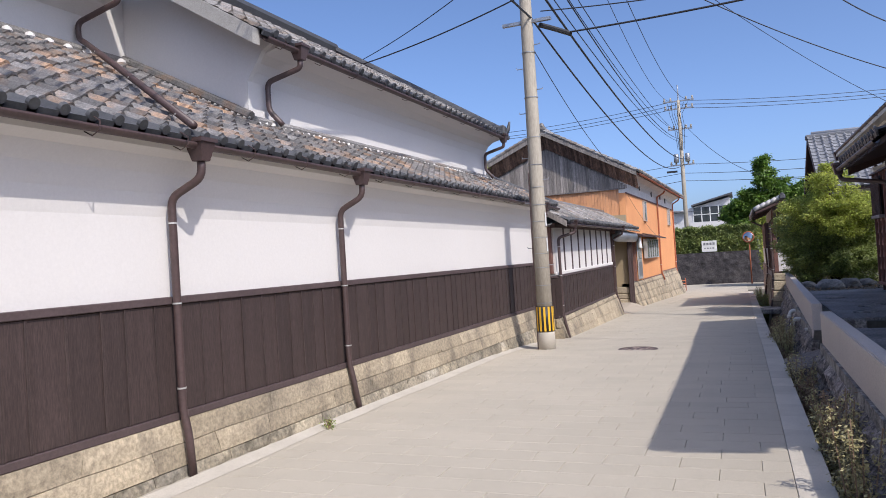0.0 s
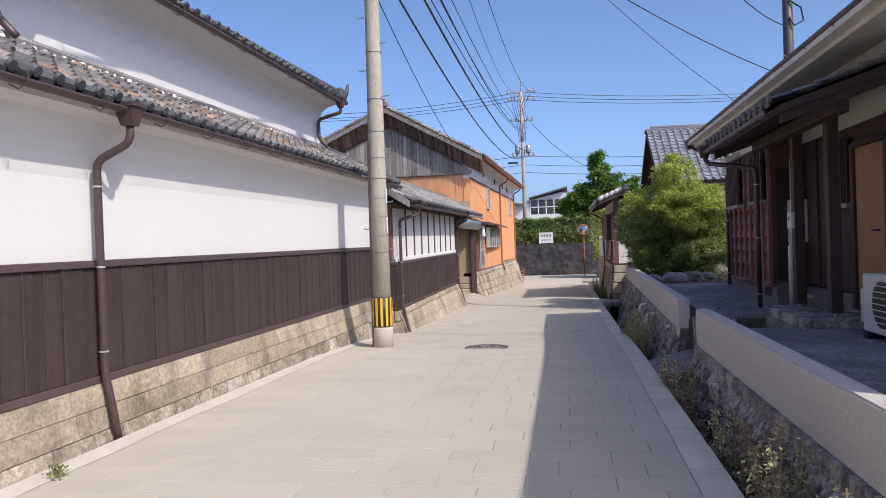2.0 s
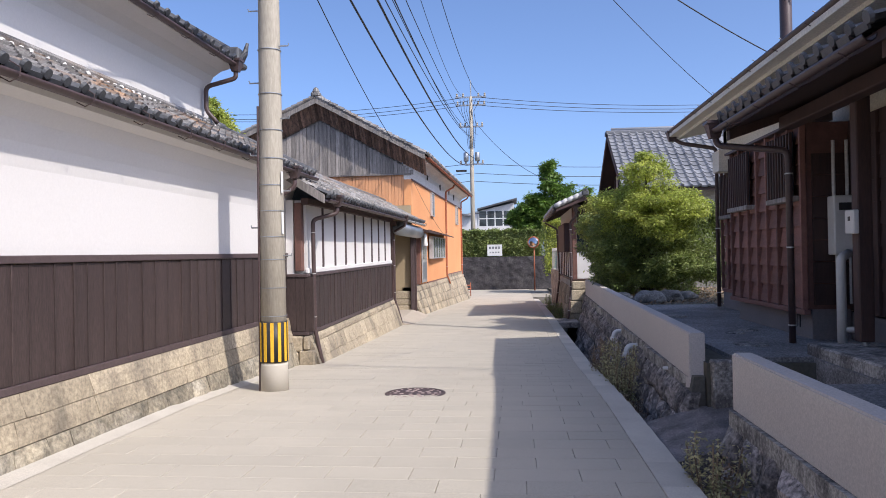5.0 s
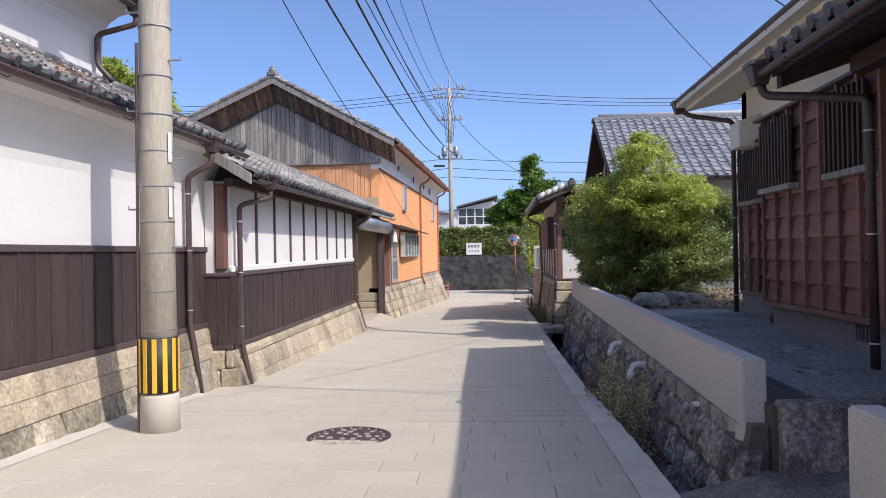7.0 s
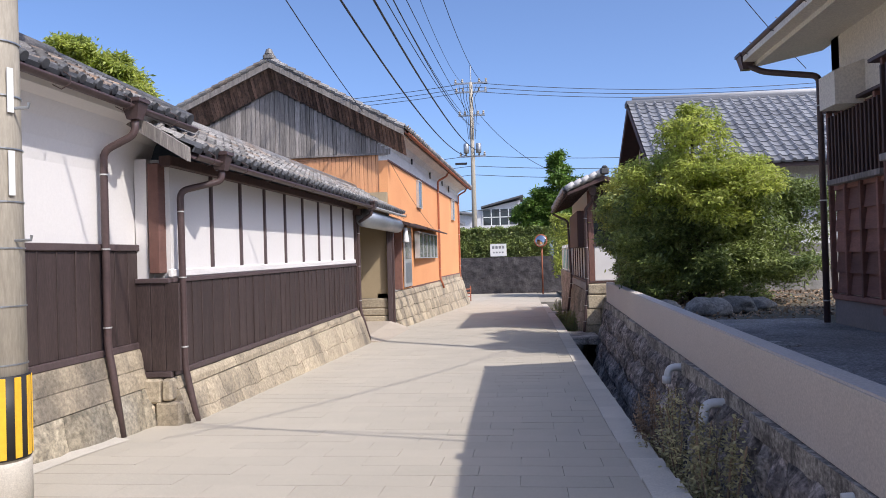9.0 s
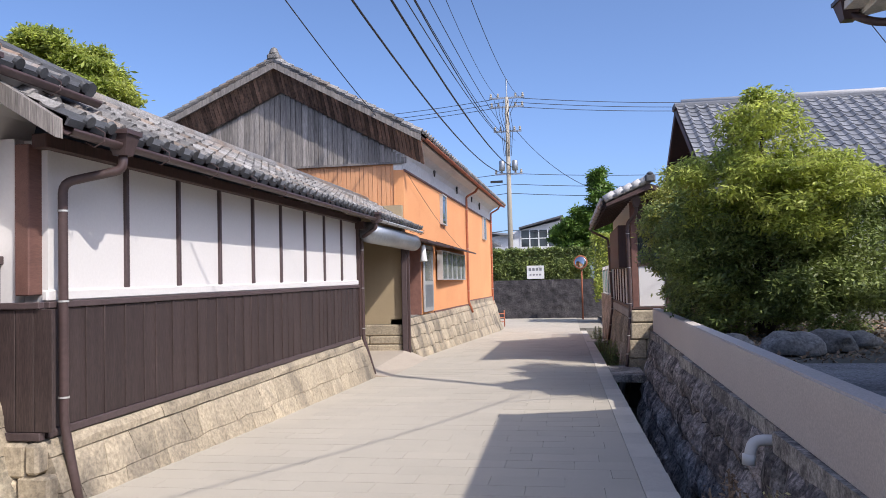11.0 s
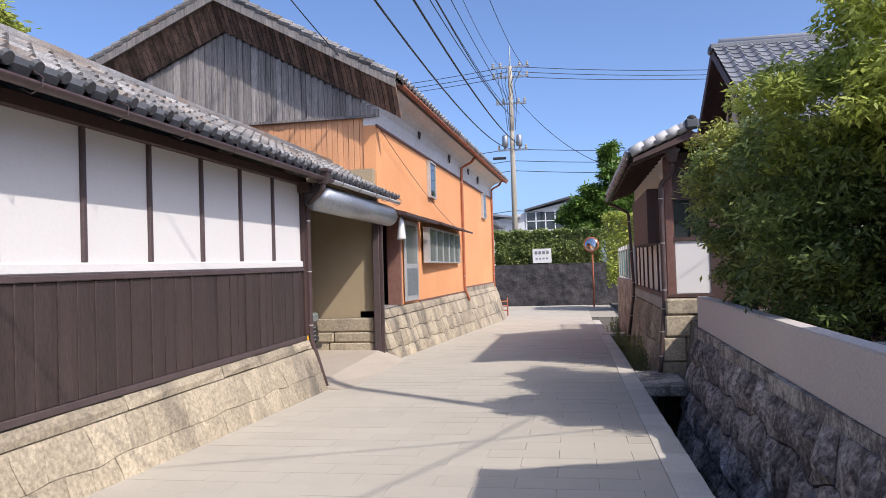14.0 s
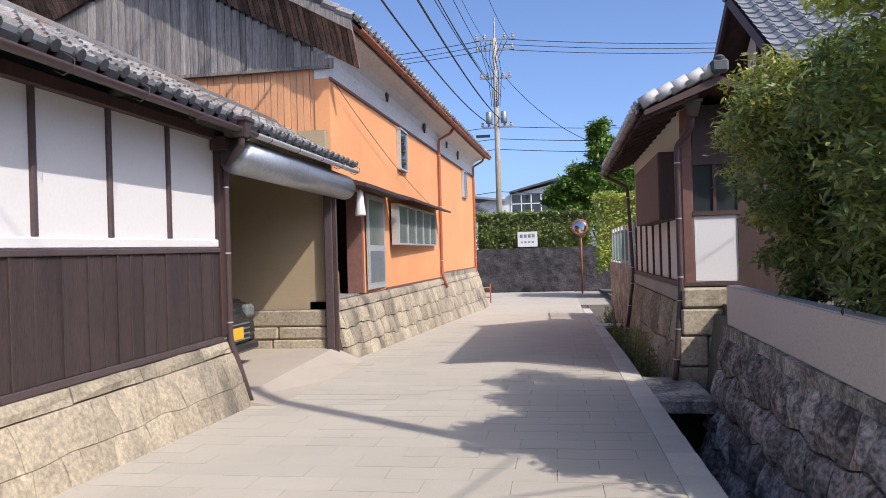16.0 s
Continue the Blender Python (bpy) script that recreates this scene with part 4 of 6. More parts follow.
rubble(orange, 29.62, OE + 0.12, lambda y: level(y) - 0.06, 0.295, lambda y, z: OX + K * (y - 29.6) + 0.125 + (0.3 - z) * 0.3, STONE, 0.45, 3, 13, 1, 0.03)


def ox(y):
    return OX + K * (y - 29.6)


def window(parent, y0, y1, z0, z1, panes, out=0.05, frame_mat=ALU, pane_mat=PANE, name="window", bar=0.035):
    xw = ox((y0 + y1) / 2)
    w = part(name, box(xw + out - 0.01, xw + out, y0, y1, z0, z1), pane_mat, parent)
    sub = lambda n, b, m=frame_mat: part(n, b, m, w)
    sub("frame", box(xw - 0.005, xw + out + 0.03, y0 - bar, y1 + bar, z1, z1 + bar))
    sub("frame", box(xw - 0.005, xw + out + 0.03, y0 - bar, y1 + bar, z0 - bar, z0))
    for k in range(panes + 1):
        y = y0 + (y1 - y0) * k / panes
        sub("frame", box(xw - 0.005, xw + out + 0.025, y - bar / 2, y + bar / 2, z0, z1))
    return w


w = window(orange, 33.55, 38.3, 1.43, 2.23, 5, 0.14, pane_mat=PANE_PALE)
part("window_hood", prism([(-0.02, 2.44), (0.5, 2.30), (0.5, 2.35), (-0.02, 2.52)], "y", 33.4, 38.75), DARKWOOD, orange)
for o in [q for q in orange.children if q.name.startswith("window_hood")]:
    o.location.x = ox(36.5)
window(orange, 34.42, 35.18, 3.12, 3.98, 1, 0.06)
window(orange, 43.6, 44.5, 3.15, 4.02, 1, 0.06)
for y, zb in ((39.2, 0.2), (46.2, -0.88)):
    downpipe([(ox(y) + 0.44, y + 0.3, 4.82), (ox(y) + 0.40, y + 0.2, 4.66), (ox(y) + 0.06, y, 4.45), (ox(y) + 0.06, y, 0.6), (ox(y) + 0.2, y, zb)], (ox(y) + 0.45, y + 0.3, 4.86), mat=RUST, label="rusty orange downpipe with hopper", r=0.04)
for k, (y, zc) in enumerate(((33.4, 4.62), (37.2, 4.55), (40.5, 4.6), (42.6, 4.5))):
    part("peeled_patch", prism([(y, zc), (y + 0.22, zc + 0.16), (y + 0.3, zc + 0.02), (y + 0.16, zc - 0.2)], "x", ox(y) + 0.02, ox(y) + 0.06), BLACK, orange, "dark hole where plaster has fallen")
d = part("sliding_door", box(ox(32) + 0.03, ox(32) + 0.06, 31.72, 33.1, 0.54, 2.34), ALU, orange, "grey aluminium sliding door")
part("pane", box(ox(32) + 0.061, ox(32) + 0.066, 31.86, 32.96, 1.38, 2.24), PANE_PALE, d)
part("pane", box(ox(32) + 0.061, ox(32) + 0.066, 31.86, 32.96, 0.66, 1.27), STEEL, d)
part("hood", prism([(OX + 0.02, 2.40), (OX + 0.6, 2.30), (OX + 0.6, 2.36), (OX + 0.02, 2.52)], "y", 29.9, 33.3), DARKWOOD, orange)


# ---- right: retaining wall, parapets and entrance ----
def walled(name, y0, y1, label):
    bm = bmesh.new()
    own = bmesh.new()
    pts = []
    for y in (y0, y1):
        xw = wall_x(y)
        pts.append([own.verts.new(p) for p in ((xw, y, 0.30), (xw + 0.15, y, 0.30), (xw + 0.15, y, 0.74), (xw, y, 0.74))])
    for j in range(4):
        own.faces.new((pts[0][j], pts[0][(j + 1) % 4], pts[1][(j + 1) % 4], pts[1][j]))
    own.faces.new(pts[0])
    own.faces.new(pts[1])
    bmesh.ops.bevel(own, geom=own.edges[:], offset=0.012, segments=2, affect="EDGES")
    return solo(name, own, WALLCON, label, "parapet wall", "structure")


walled("wall_parapet_1", -8, 11.2, "smooth grey concrete parapet above the ditch")
walled("wall_parapet_2", 12.6, 26.9, "smooth grey concrete parapet above the stone wall")
pier = solo("wall_parapet_end", box(0.952, 1.102, 12.6, 12.78, 0.06, 0.31, None, 0.012), WALLCON, "lower end of the smooth concrete parapet", "parapet wall", "structure")
retain = thing("wall_ditch", "dark rough stone retaining wall of the ditch", "retaining wall", kind="structure")
bm = bmesh.new()
sec = []
for y in list(np.arange(-8, 11.1, 0.5)) + [11.15] + list(np.arange(12.5, 30.5, 0.5)):
    xw = wall_x(y)
    sec.append([bm.verts.new((xw + 0.02, y, 0.34)), bm.verts.new((xw - 0.2, y, ditch(y))), bm.verts.new((xw + 0.12, y, ditch(y))), bm.verts.new((xw + 0.12, y, 0.34))])
for a, b in zip(sec, sec[1:]):
    if 11.1 < a[0].co.y < 12.0:
        bm.faces.new(a)
        bm.faces.new(b)
        continue
    for j in range(4):
        bm.faces.new((a[j], b[j], b[(j + 1) % 4], a[(j + 1) % 4]))
part("core", bm, MORTAR, retain)
rubble(retain, 2, 11.2, lambda y: ditch(y), 0.2, lambda y, z: wall_x(y) - (0.33 - z) * 0.2, DARKSTONE, 0.32, 4, 21, -1, 0.075)
rubble(retain, 12.45, 27.0, lambda y: ditch(y), 0.2, lambda y, z: wall_x(y) - (0.33 - z) * 0.2, DARKSTONE, 0.32, 4, 22, -1, 0.075)
for y0, y1 in ((-8, 11.2), (12.79, 26.9)):
    y = y0
    while y < y1 - 0.05:
        e = min(y + 2.4, y1)
        part("footing", box(wall_x((y + e) / 2) - 0.03, wall_x((y + e) / 2) + 0.1, y, e, 0.17, 0.305), OLDCON, retain, "stained concrete footing")
        y = e

kerb = thing("kerb", "pale concrete kerb stones along the ditch edge", "kerb", kind="structure")
y = -7.0
while y < 44:
    w = 0.6
    me = box(0.257, 0.5, y + 0.004, y + w - 0.004, level(y) - 0.25, level(y + w / 2) + 0.023, None, 0.004)
    part("kerb_stone", me, KERB, kerb)
    y += w

# ---- right: the board-clad house ----
house = thing("timber_house", "single-storey house with cream plaster and dark red-brown boards", "house")
HX = 3.05
HE, HZ = 2.32, 3.68
part("wall", box(HX, HX + 0.2, 4.9, 18.9, 0.4, 3.75), CREAM, house, "cream plastered wall")
part("wall", box(HX, 9.0, 18.7, 18.9, 0.4, 3.75), CREAM, house)
part("wall", prism([(HX, 0.4), (9.4, 0.4), (9.4, 3.9), (6.2, HZ + 1.55), (HX, 3.9)], "y", 4.9, 5.1), CREAM, house)
part("wall", prism([(HX + 0.21, 3.0), (9.4, 3.0), (9.4, 3.9), (6.2, HZ + 1.55), (HX + 0.21, 3.95)], "y", 18.55, 18.69), CREAM, house)
part("foundation", box(HX - 0.04, HX + 0.2, 4.9, 18.92, 0.3, 0.82), FOUND, house)
part("soffit", prism([(HE + 0.03, HZ - 0.1), (HE + 0.03, HZ - 0.03), (HX + 0.1, HZ + 0.24), (HX + 0.1, HZ + 0.06)], "y", 4.4, 19.4), CREAM, house, "cream soffit")
part("roof_deck", prism([(HE, HZ - 0.04), (HE, HZ), (6.2, HZ + 1.75), (6.2, HZ + 1.6)], "y", 4.35, 19.45), CREAM, house)
part("roof_deck", prism([(10.2, HZ - 0.04), (10.2, HZ), (6.2, HZ + 1.75), (6.2, HZ + 1.6)], "y", 4.35, 19.45), CREAM, house)
tiled(house, (HE - 0.02, 4.35, HZ + 0.0), (0, 1, 0), Vector((4.05, 0, 1.75)), 15.1, 1.2, 4, 55, TILE_GREY, TILE_EDGE, single=False)
gutter(house, 4.4, 19.5, HE - 0.10, HZ + 0.06, mat=PIPE)
# added filler that keeps sun from slipping between gutter and tiles
part("gutter_gap_filler", box(HE - 0.12, HE + 0.03, 4.42, 19.42, HZ - 0.05, HZ + 0.045), CREAM, house, "cream filler added behind the gutter to block stray sun")
# boarded bay
BX = 2.55
bay = part("bay", box(BX, HX - 0.002, 13.9, 16.6, 0.85, 2.92), REDWOOD, house, "red-brown clapboard bay")
part("foundation", box(BX + 0.04, HX - 0.05, 13.92, 16.56, 0.3, 0.85), FOUND, house)
grate = part("plinth_vent", box(BX + 0.03, BX + 0.038, 14.25, 14.6, 0.62, 0.76), BLACK, house, "dark slotted plinth vent")
for k in range(6):
    part("slat", box(BX + 0.022, BX + 0.03, 14.27 + k * 0.06, 14.285 + k * 0.06, 0.62, 0.76), FOUND, grate)
pipe_end = thing("drain_pipe", "dark open drain pipe end at the plinth", "pipe", (HX - 0.04, 17.2, 0.58))
part("elbow", tube([(0.0, 0, 0), (-0.22, -0.02, 0)], 0.055, 12), BLACK, pipe_end, smooth=True)
for x0, ya, yb, zt in ((BX, 13.9, 16.6, 2.90), (HX, 16.65, 18.85, 2.88)):
    z = 0.86
    while z < zt:
        part("clapboard", prism([(x0 - 0.045, z), (x0 - 0.002, z), (x0 - 0.002, min(z + 0.24, zt)), (x0 - 0.010, min(z + 0.24, zt))], "y", ya, yb), REDWOOD, house)
        z += 0.23
    y = ya
    while y < yb + 0.05:
        part("batten", box(x0 - 0.075, x0 - 0.015, y - 0.02, y + 0.02, 0.84, zt + 0.02, None, 0.004), REDWOOD, house)
        y += 0.375
    part("sill", box(x0 - 0.07, x0, ya - 0.05, yb + 0.05, 0.79, 0.85, None, 0.006), REDWOOD, house)
    part("coping", prism([(x0 - 0.1, zt + 0.02), (x0 - 0.1, zt + 0.05), (x0 + 0.25, zt + 0.16), (x0 + 0.25, zt + 0.02)], "y", ya - 0.1, yb + 0.1), TRIM, house)


def barred(parent, x, y0, y1, z0, z1):
    w = part("barred_window", box(x - 0.085, x - 0.076, y0, y1, z0, z1), PANE, parent, "window behind dark upright bars")
    part("sill", box(x - 0.14, x - 0.02, y0 - 0.04, y1 + 0.04, z0 - 0.06, z0, None, 0.005), GREYWOOD, w)
    n = int((y1 - y0) / 0.085)
    for k in range(n + 1):
        y = y0 + (y1 - y0) * k / n
        part("bar", box(x - 0.125, x - 0.095, y - 0.016, y + 0.016, z0, z1, None, 0.003), DARKWOOD, w)


barred(house, BX, 14.06, 14.78, 2.12, 2.84)
barred(house, BX, 15.62, 16.43, 2.12, 2.84)
barred(house, HX, 17.6, 18.75, 2.12, 2.82)
# porch
part("porch_roof", prism([(1.74, 2.88), (1.74, 2.96), (HX, 3.40), (HX, 3.28)], "y", 10.4, 14.15), DARKWOOD, house, "dark timber porch roof")
tiled(house, (1.69, 10.4, 2.975), (0, 1, 0), Vector((1.43, 0, 0.48)), 3.75, 1.42, 6, 14, TILE_GREY, TILE_EDGE, single=False)
gutter(house, 10.4, 14.2, 1.63, 2.905)
for x, y in ((2.50, 11.20), (2.50, 12.5)):
    part("post", box(x - 0.065, x + 0.065, y - 0.065, y + 0.065, 0.66, 2.98, None, 0.01), DARKWOOD, house)
    part("post_shoe", tube([(x, y, 0.6), (x, y, 0.68)], 0.03, 8), STEEL, house)
part("beam", box(2.30, 2.46, 10.5, 14.0, 2.86, 3.0, None, 0.01), DARKWOOD, house)
part("beam", prism([(1.77, 2.775), (1.77, 2.915), (3.04, 3.34), (3.04, 3.20)], "y", 10.44, 10.54), DARKWOOD, house)
part("beam", prism([(1.77, 2.775), (1.77, 2.915), (3.04, 3.34), (3.04, 3.20)], "y", 14.02, 14.12), DARKWOOD, house)
part("entry_wall", box(HX - 0.04, HX - 0.002, 8.0, 13.88, 0.8, 2.9), DARKWOOD, house, "dark boarded entry wall")
z = 0.84
while z < 2.85:
    part("clapboard", prism([(HX - 0.075, z), (HX - 0.042, z), (HX - 0.042, z + 0.24), (HX - 0.055, z + 0.24)], "y", 8.0, 10.95), DARKWOOD, house)
    part("clapboard", prism([(HX - 0.075, z), (HX - 0.042, z), (HX - 0.042, z + 0.24), (HX - 0.055, z + 0.24)], "y", 12.75, 13.88), DARKWOOD, house)
    z += 0.23
for y in (8.1, 8.55, 9.0, 9.45, 9.9, 10.35, 10.9, 12.7, 13.2):
    part("batten", box(HX - 0.10, HX - 0.06, y - 0.02, y + 0.02, 0.82, 2.9, None, 0.004), DARKWOOD, house)
door = part("door", box(HX - 0.09, HX - 0.045, 11.0, 11.78, 0.66, 2.6, None, 0.006), DOORWOOD, house, "honey-coloured wooden door")
part("handle", tube([(HX - 0.1, 11.08, 1.6), (HX - 0.14, 11.08, 1.6), (HX - 0.14, 11.2, 1.6)], 0.012, 6), BLACK, door)
part("door_frame", box(HX - 0.12, HX - 0.04, 11.80, 11.90, 0.64, 2.66, None, 0.006), DARKWOOD, house)
part("door_frame", box(HX - 0.12, HX - 0.04, 10.93, 11.79, 2.61, 2.68, None, 0.006), DARKWOOD, house)
barred(house, HX, 12.0, 12.66, 1.95, 2.75)
for k in range(7):
    z0 = 0.9 + k * 0.24
    part("clapboard", prism([(BX + 0.05, z0), (HX - 0.05, z0), (HX - 0.05, z0 + 0.23), (BX + 0.05, z0 + 0.23)], "y", 13.868 - (0.0 if k % 2 else 0.006), 13.898), DARKWOOD, house)
part("step", box(2.08, HX - 0.07, 11.0, 12.75, 0.42, 0.62, None, 0.015), OLDCON, house, "grey concrete porch step")
downpipe([(1.63, 14.12, 2.84), (1.66, 14.1, 2.72), (2.26, 13.62, 2.58), (2.26, 13.6, 0.5)], (1.63, 14.12, 2.89))
downpipe([(HE - 0.05, 19.35, 3.6), (HE + 0.1, 19.3, 3.5), (HX - 0.1, 19.0, 3.35), (HX - 0.1, 19.0, 0.48)], (HE - 0.06, 19.38, 3.63))

# ---- right: small tiled outbuilding ----
out = thing("outbuilding", "small white plastered outbuilding with tiled roof and stone base", "outbuilding")
part("wall", box(1.10, 2.1, 28.04, 34.0, 0.7, 2.95), PLASTER, out)
part("panel", box(1.2, 1.72, 28.0, 28.038, 0.74, 1.56), PLASTER, out, "white plaster panel")
part("dark_wall", box(1.72, 3.3, 27.98, 28.2, 0.4, 2.95), DARKWOOD, out)
part("post", box(1.06, 1.19, 27.98, 28.08, 0.70, 2.9, None, 0.008), REDWOOD, out)
part("sill", box(1.04, 1.74, 27.96, 28.03, 0.68, 0.73, None, 0.006), DARKWOOD, out)
wnd = part("window", box(1.2, 1.72, 28.0, 28.03, 1.62, 2.2), PANE, out, "dark sliding window")
part("frame", box(1.18, 1.74, 27.97, 28.028, 1.565, 1.62), DARKWOOD, wnd)
part("frame", box(1.18, 1.74, 27.97, 28.028, 2.2, 2.26), DARKWOOD, wnd)
part("frame", box(1.43, 1.47, 27.975, 28.025, 1.62, 2.2), DARKWOOD, wnd)
part("upper_panel", box(1.2, 1.72, 28.0, 28.036, 2.26, 2.95), DARKWOOD, out)
for y in (29.4, 30.3, 31.2, 32.1, 33.0, 33.9):
    part("batten", box(1.07, 1.11, y - 0.03, y + 0.03, 0.72, 1.6, None, 0.004), DARKWOOD, out)
part("shutter_box", box(0.84, 1.10, 28.5, 31.4, 1.55, 2.45, None, 0.015), DARKWOOD, out, "dark boarded window box")
part("rail", box(1.04, 1.11, 28.04, 34.0, 0.66, 0.73, None, 0.006), DARKWOOD, out)
part("base_core", prism([(0.86, -1.4), (2.1, -1.4), (2.1, 0.66), (1.12, 0.66)], "y", 28.05, 34.0), MORTAR, out)
rubble(out, 28.0, 34.0, lambda y: ditch(y), 0.45, lambda y, z: 1.08 - (0.66 - z) * 0.14, STONE_FOOT, 0.7, 3, 31, -1, 0.05)
part("base_beam", box(1.03, 1.2, 27.98, 34.0, 0.46, 0.655, None, 0.02), CONCRETE, out)
z, rngb = -1.2, random.Random(5)
for zl, zh, cuts in ((0.42, 0.665, (1.0, 1.75)), (0.08, 0.41, (0.98, 1.5, 1.75)), (-0.3, 0.07, (0.94, 1.3, 1.75)), (-0.75, -0.31, (0.9, 1.42, 1.75))):
    for a, b in zip(cuts, cuts[1:]):
        part("corner_stone", box(a + 0.005, b - 0.005, 27.78 + rngb.uniform(0, 0.04), 28.04, zl, zh, None, 0.025), STONE, out)
OS = Vector((0.86, 0, 0.36))
part("roof_deck", prism([(0.56, 2.76), (0.56, 2.82), (1.42, 3.18), (2.4, 2.82), (2.4, 2.76), (1.42, 3.08)], "y", 27.4, 34.4), DARKWOOD, out)
tiled(out, (0.52, 27.4, 2.84), (0, 1, 0), OS, 7.0, 0.95, 4, 25, TILE_GREY, TILE_GREY, single=True)
for k in range(5):
    a, b = k / 5, (k + 1.15) / 5
    part("verge_tile", tube([(0.52 + 0.86 * a, 27.42, 2.90 + 0.36 * a), (0.52 + 0.86 * b, 27.42, 2.93 + 0.36 * b)], 0.075, 10), TILE_PALE, out, smooth=True)
for k in range(12):
    part("ridge_tile", tube([(1.42, 27.4 + k * 0.58, 3.30), (1.42, 27.4 + (k + 1.06) * 0.58, 3.31)], 0.09, 8), TILE_GREY, out, smooth=True)
bm = box(1.32, 1.52, 27.3, 27.42, 3.2, 3.36, None, 0.03)
lathe([(0.06, 0), (0.07, 0.03), (0.03, 0.06)], 9, bm, (1.42, 27.36, 3.35))
part("ridge_end_tile", bm, TILE_EDGE, out, "dark ridge end tile")
for k in range(14):
    part("rafter", prism([(0.56, 2.72), (0.56, 2.76), (1.2, 3.02), (1.2, 2.96)], "y", 27.5 + k * 0.5, 27.55 + k * 0.5), DARKWOOD, out)
gutter(out, 27.4, 34.4, 0.47, 2.79)
downpipe([(1.16, 27.7, 2.78), (1.16, 27.75, 2.62), (1.0, 27.92, 2.45), (1.0, 27.93, 0.62), (0.9, 27.80, -0.3), (0.88, 27.78, -0.46)], (1.16, 27.68, 2.84))
downpipe([(0.5, 34.2, 2.7), (0.95, 34.05, 2.45), (1.02, 34.04, 0.6), (0.85, 34.0, -0.6)], None)

# ---- right: the tiled house behind ----
back = thing("tiled_house", "house with a large grey tiled roof and dark timber gable", "house")
BY, BZ = 32.75, 5.85
part("wall", box(3.3, 12, 30.0, 35.5, 0.3, 3.8), PLASTER_OLD, back)
part("gable", prism([(30.0, 3.8), (35.5, 3.8), (BY, 5.6)], "x", 3.3, 12), PLASTER_OLD, back, "white plaster gable")
for y in (30.9, 31.8, BY, 33.7, 34.6):
    part("timber", box(3.24, 3.3, y - 0.06, y + 0.06, 3.0, 5.55 - abs(y - BY) * 0.66, None, 0.006), DARKWOOD, back)
part("timber", box(3.22, 3.3, 30.0, 35.5, 3.75, 3.9, None, 0.006), DARKWOOD, back)
part("roof_deck", prism([(29.2, 3.42), (BY, BZ - 0.1), (36.3, 3.42), (36.3, 3.52), (BY, BZ), (29.2, 3.52)], "x", 2.8, 12.5), DARKWOOD, back)
part("bargeboard", prism([(29.15, 3.3), (BY, BZ - 0.2), (36.35, 3.3), (36.35, 3.5), (BY, BZ + 0.02), (29.15, 3.5)], "x", 2.74, 2.8), DARKWOOD, back, "dark bargeboard")
slope = Vector((0, BY - 29.2, BZ - 3.52))
tiled(back, (12.5, 29.17, 3.55), (-1, 0, 0), slope, 9.75, slope.length, 15, 36, TILE_GREY, TILE_GREY, single=False)
part("ridge_tiles", box(2.7, 12.5, BY - 0.14, BY + 0.14, BZ - 0.02, BZ + 0.10, None, 0.02), TILE_GREY, back)
part("ridge_cap", tube([(2.9, BY, BZ + 0.13), (12.5, BY, BZ + 0.13)], 0.085, 10), TILE_PALE, back, smooth=True)
bm = box(2.68, 2.76, BY - 0.13, BY + 0.13, BZ - 0.10, BZ + 0.06, None, 0.03)
part("ridge_end_tile", bm, TILE_EDGE, back)
# a further wing behind the start of the walk
wing = thing("rear_wing", "plain cream wing of the timber house with tiled roof", "house")
part("wall", box(3.9, 4.1, -10, 4.3, 0.3, 3.8), CREAM, wing)
part("roof", prism([(3.45, 3.68), (3.45, 3.76), (6.4, 5.1), (9.6, 3.76), (9.6, 3.68), (6.4, 5.0)], "y", -10.4, 4.34), TILE_GREY, wing)
part("end_wall", box(4.1, 9.0, -10, -9.8, 0.3, 3.8), CREAM, wing)

# ---- end of the lane ----
endw = thing("wall_end", "dark rough stone retaining wall closing the lane", "wall", kind="structure")
bm = bmesh.new()
nx, nz = 70, 28
grid = []
for j in range(nz + 1):
    row = []
    for i in range(nx + 1):
        x, z = -5.2 + 8.4 * i / nx, -1.2 + 2.54 * j / nz
        cell = noise.voronoi(Vector((x * 1.9, 0.0, z * 2.3)))[0]
        row.append(bm.verts.new((x, 56.7 + (z + 1.2) * 0.216 + 0.14 * min(0.0, 0.35 - (cell[1] - cell[0])) - 0.05 * noise.noise(Vector((x * 3, 1, z * 3))), z)))
    grid.append(row)
for j in range(nz):
    for i in range(nx):
        bm.faces.new((grid[j][i], grid[j][i + 1], grid[j + 1][i + 1], grid[j + 1][i]))
part("face", bm, ENDSTONE, endw)
part("core", prism([(57.0, -1.2), (64, -1.2), (64, 1.34), (57.4, 1.34)], "x", -5.19, 3.19), MORTAR, endw)


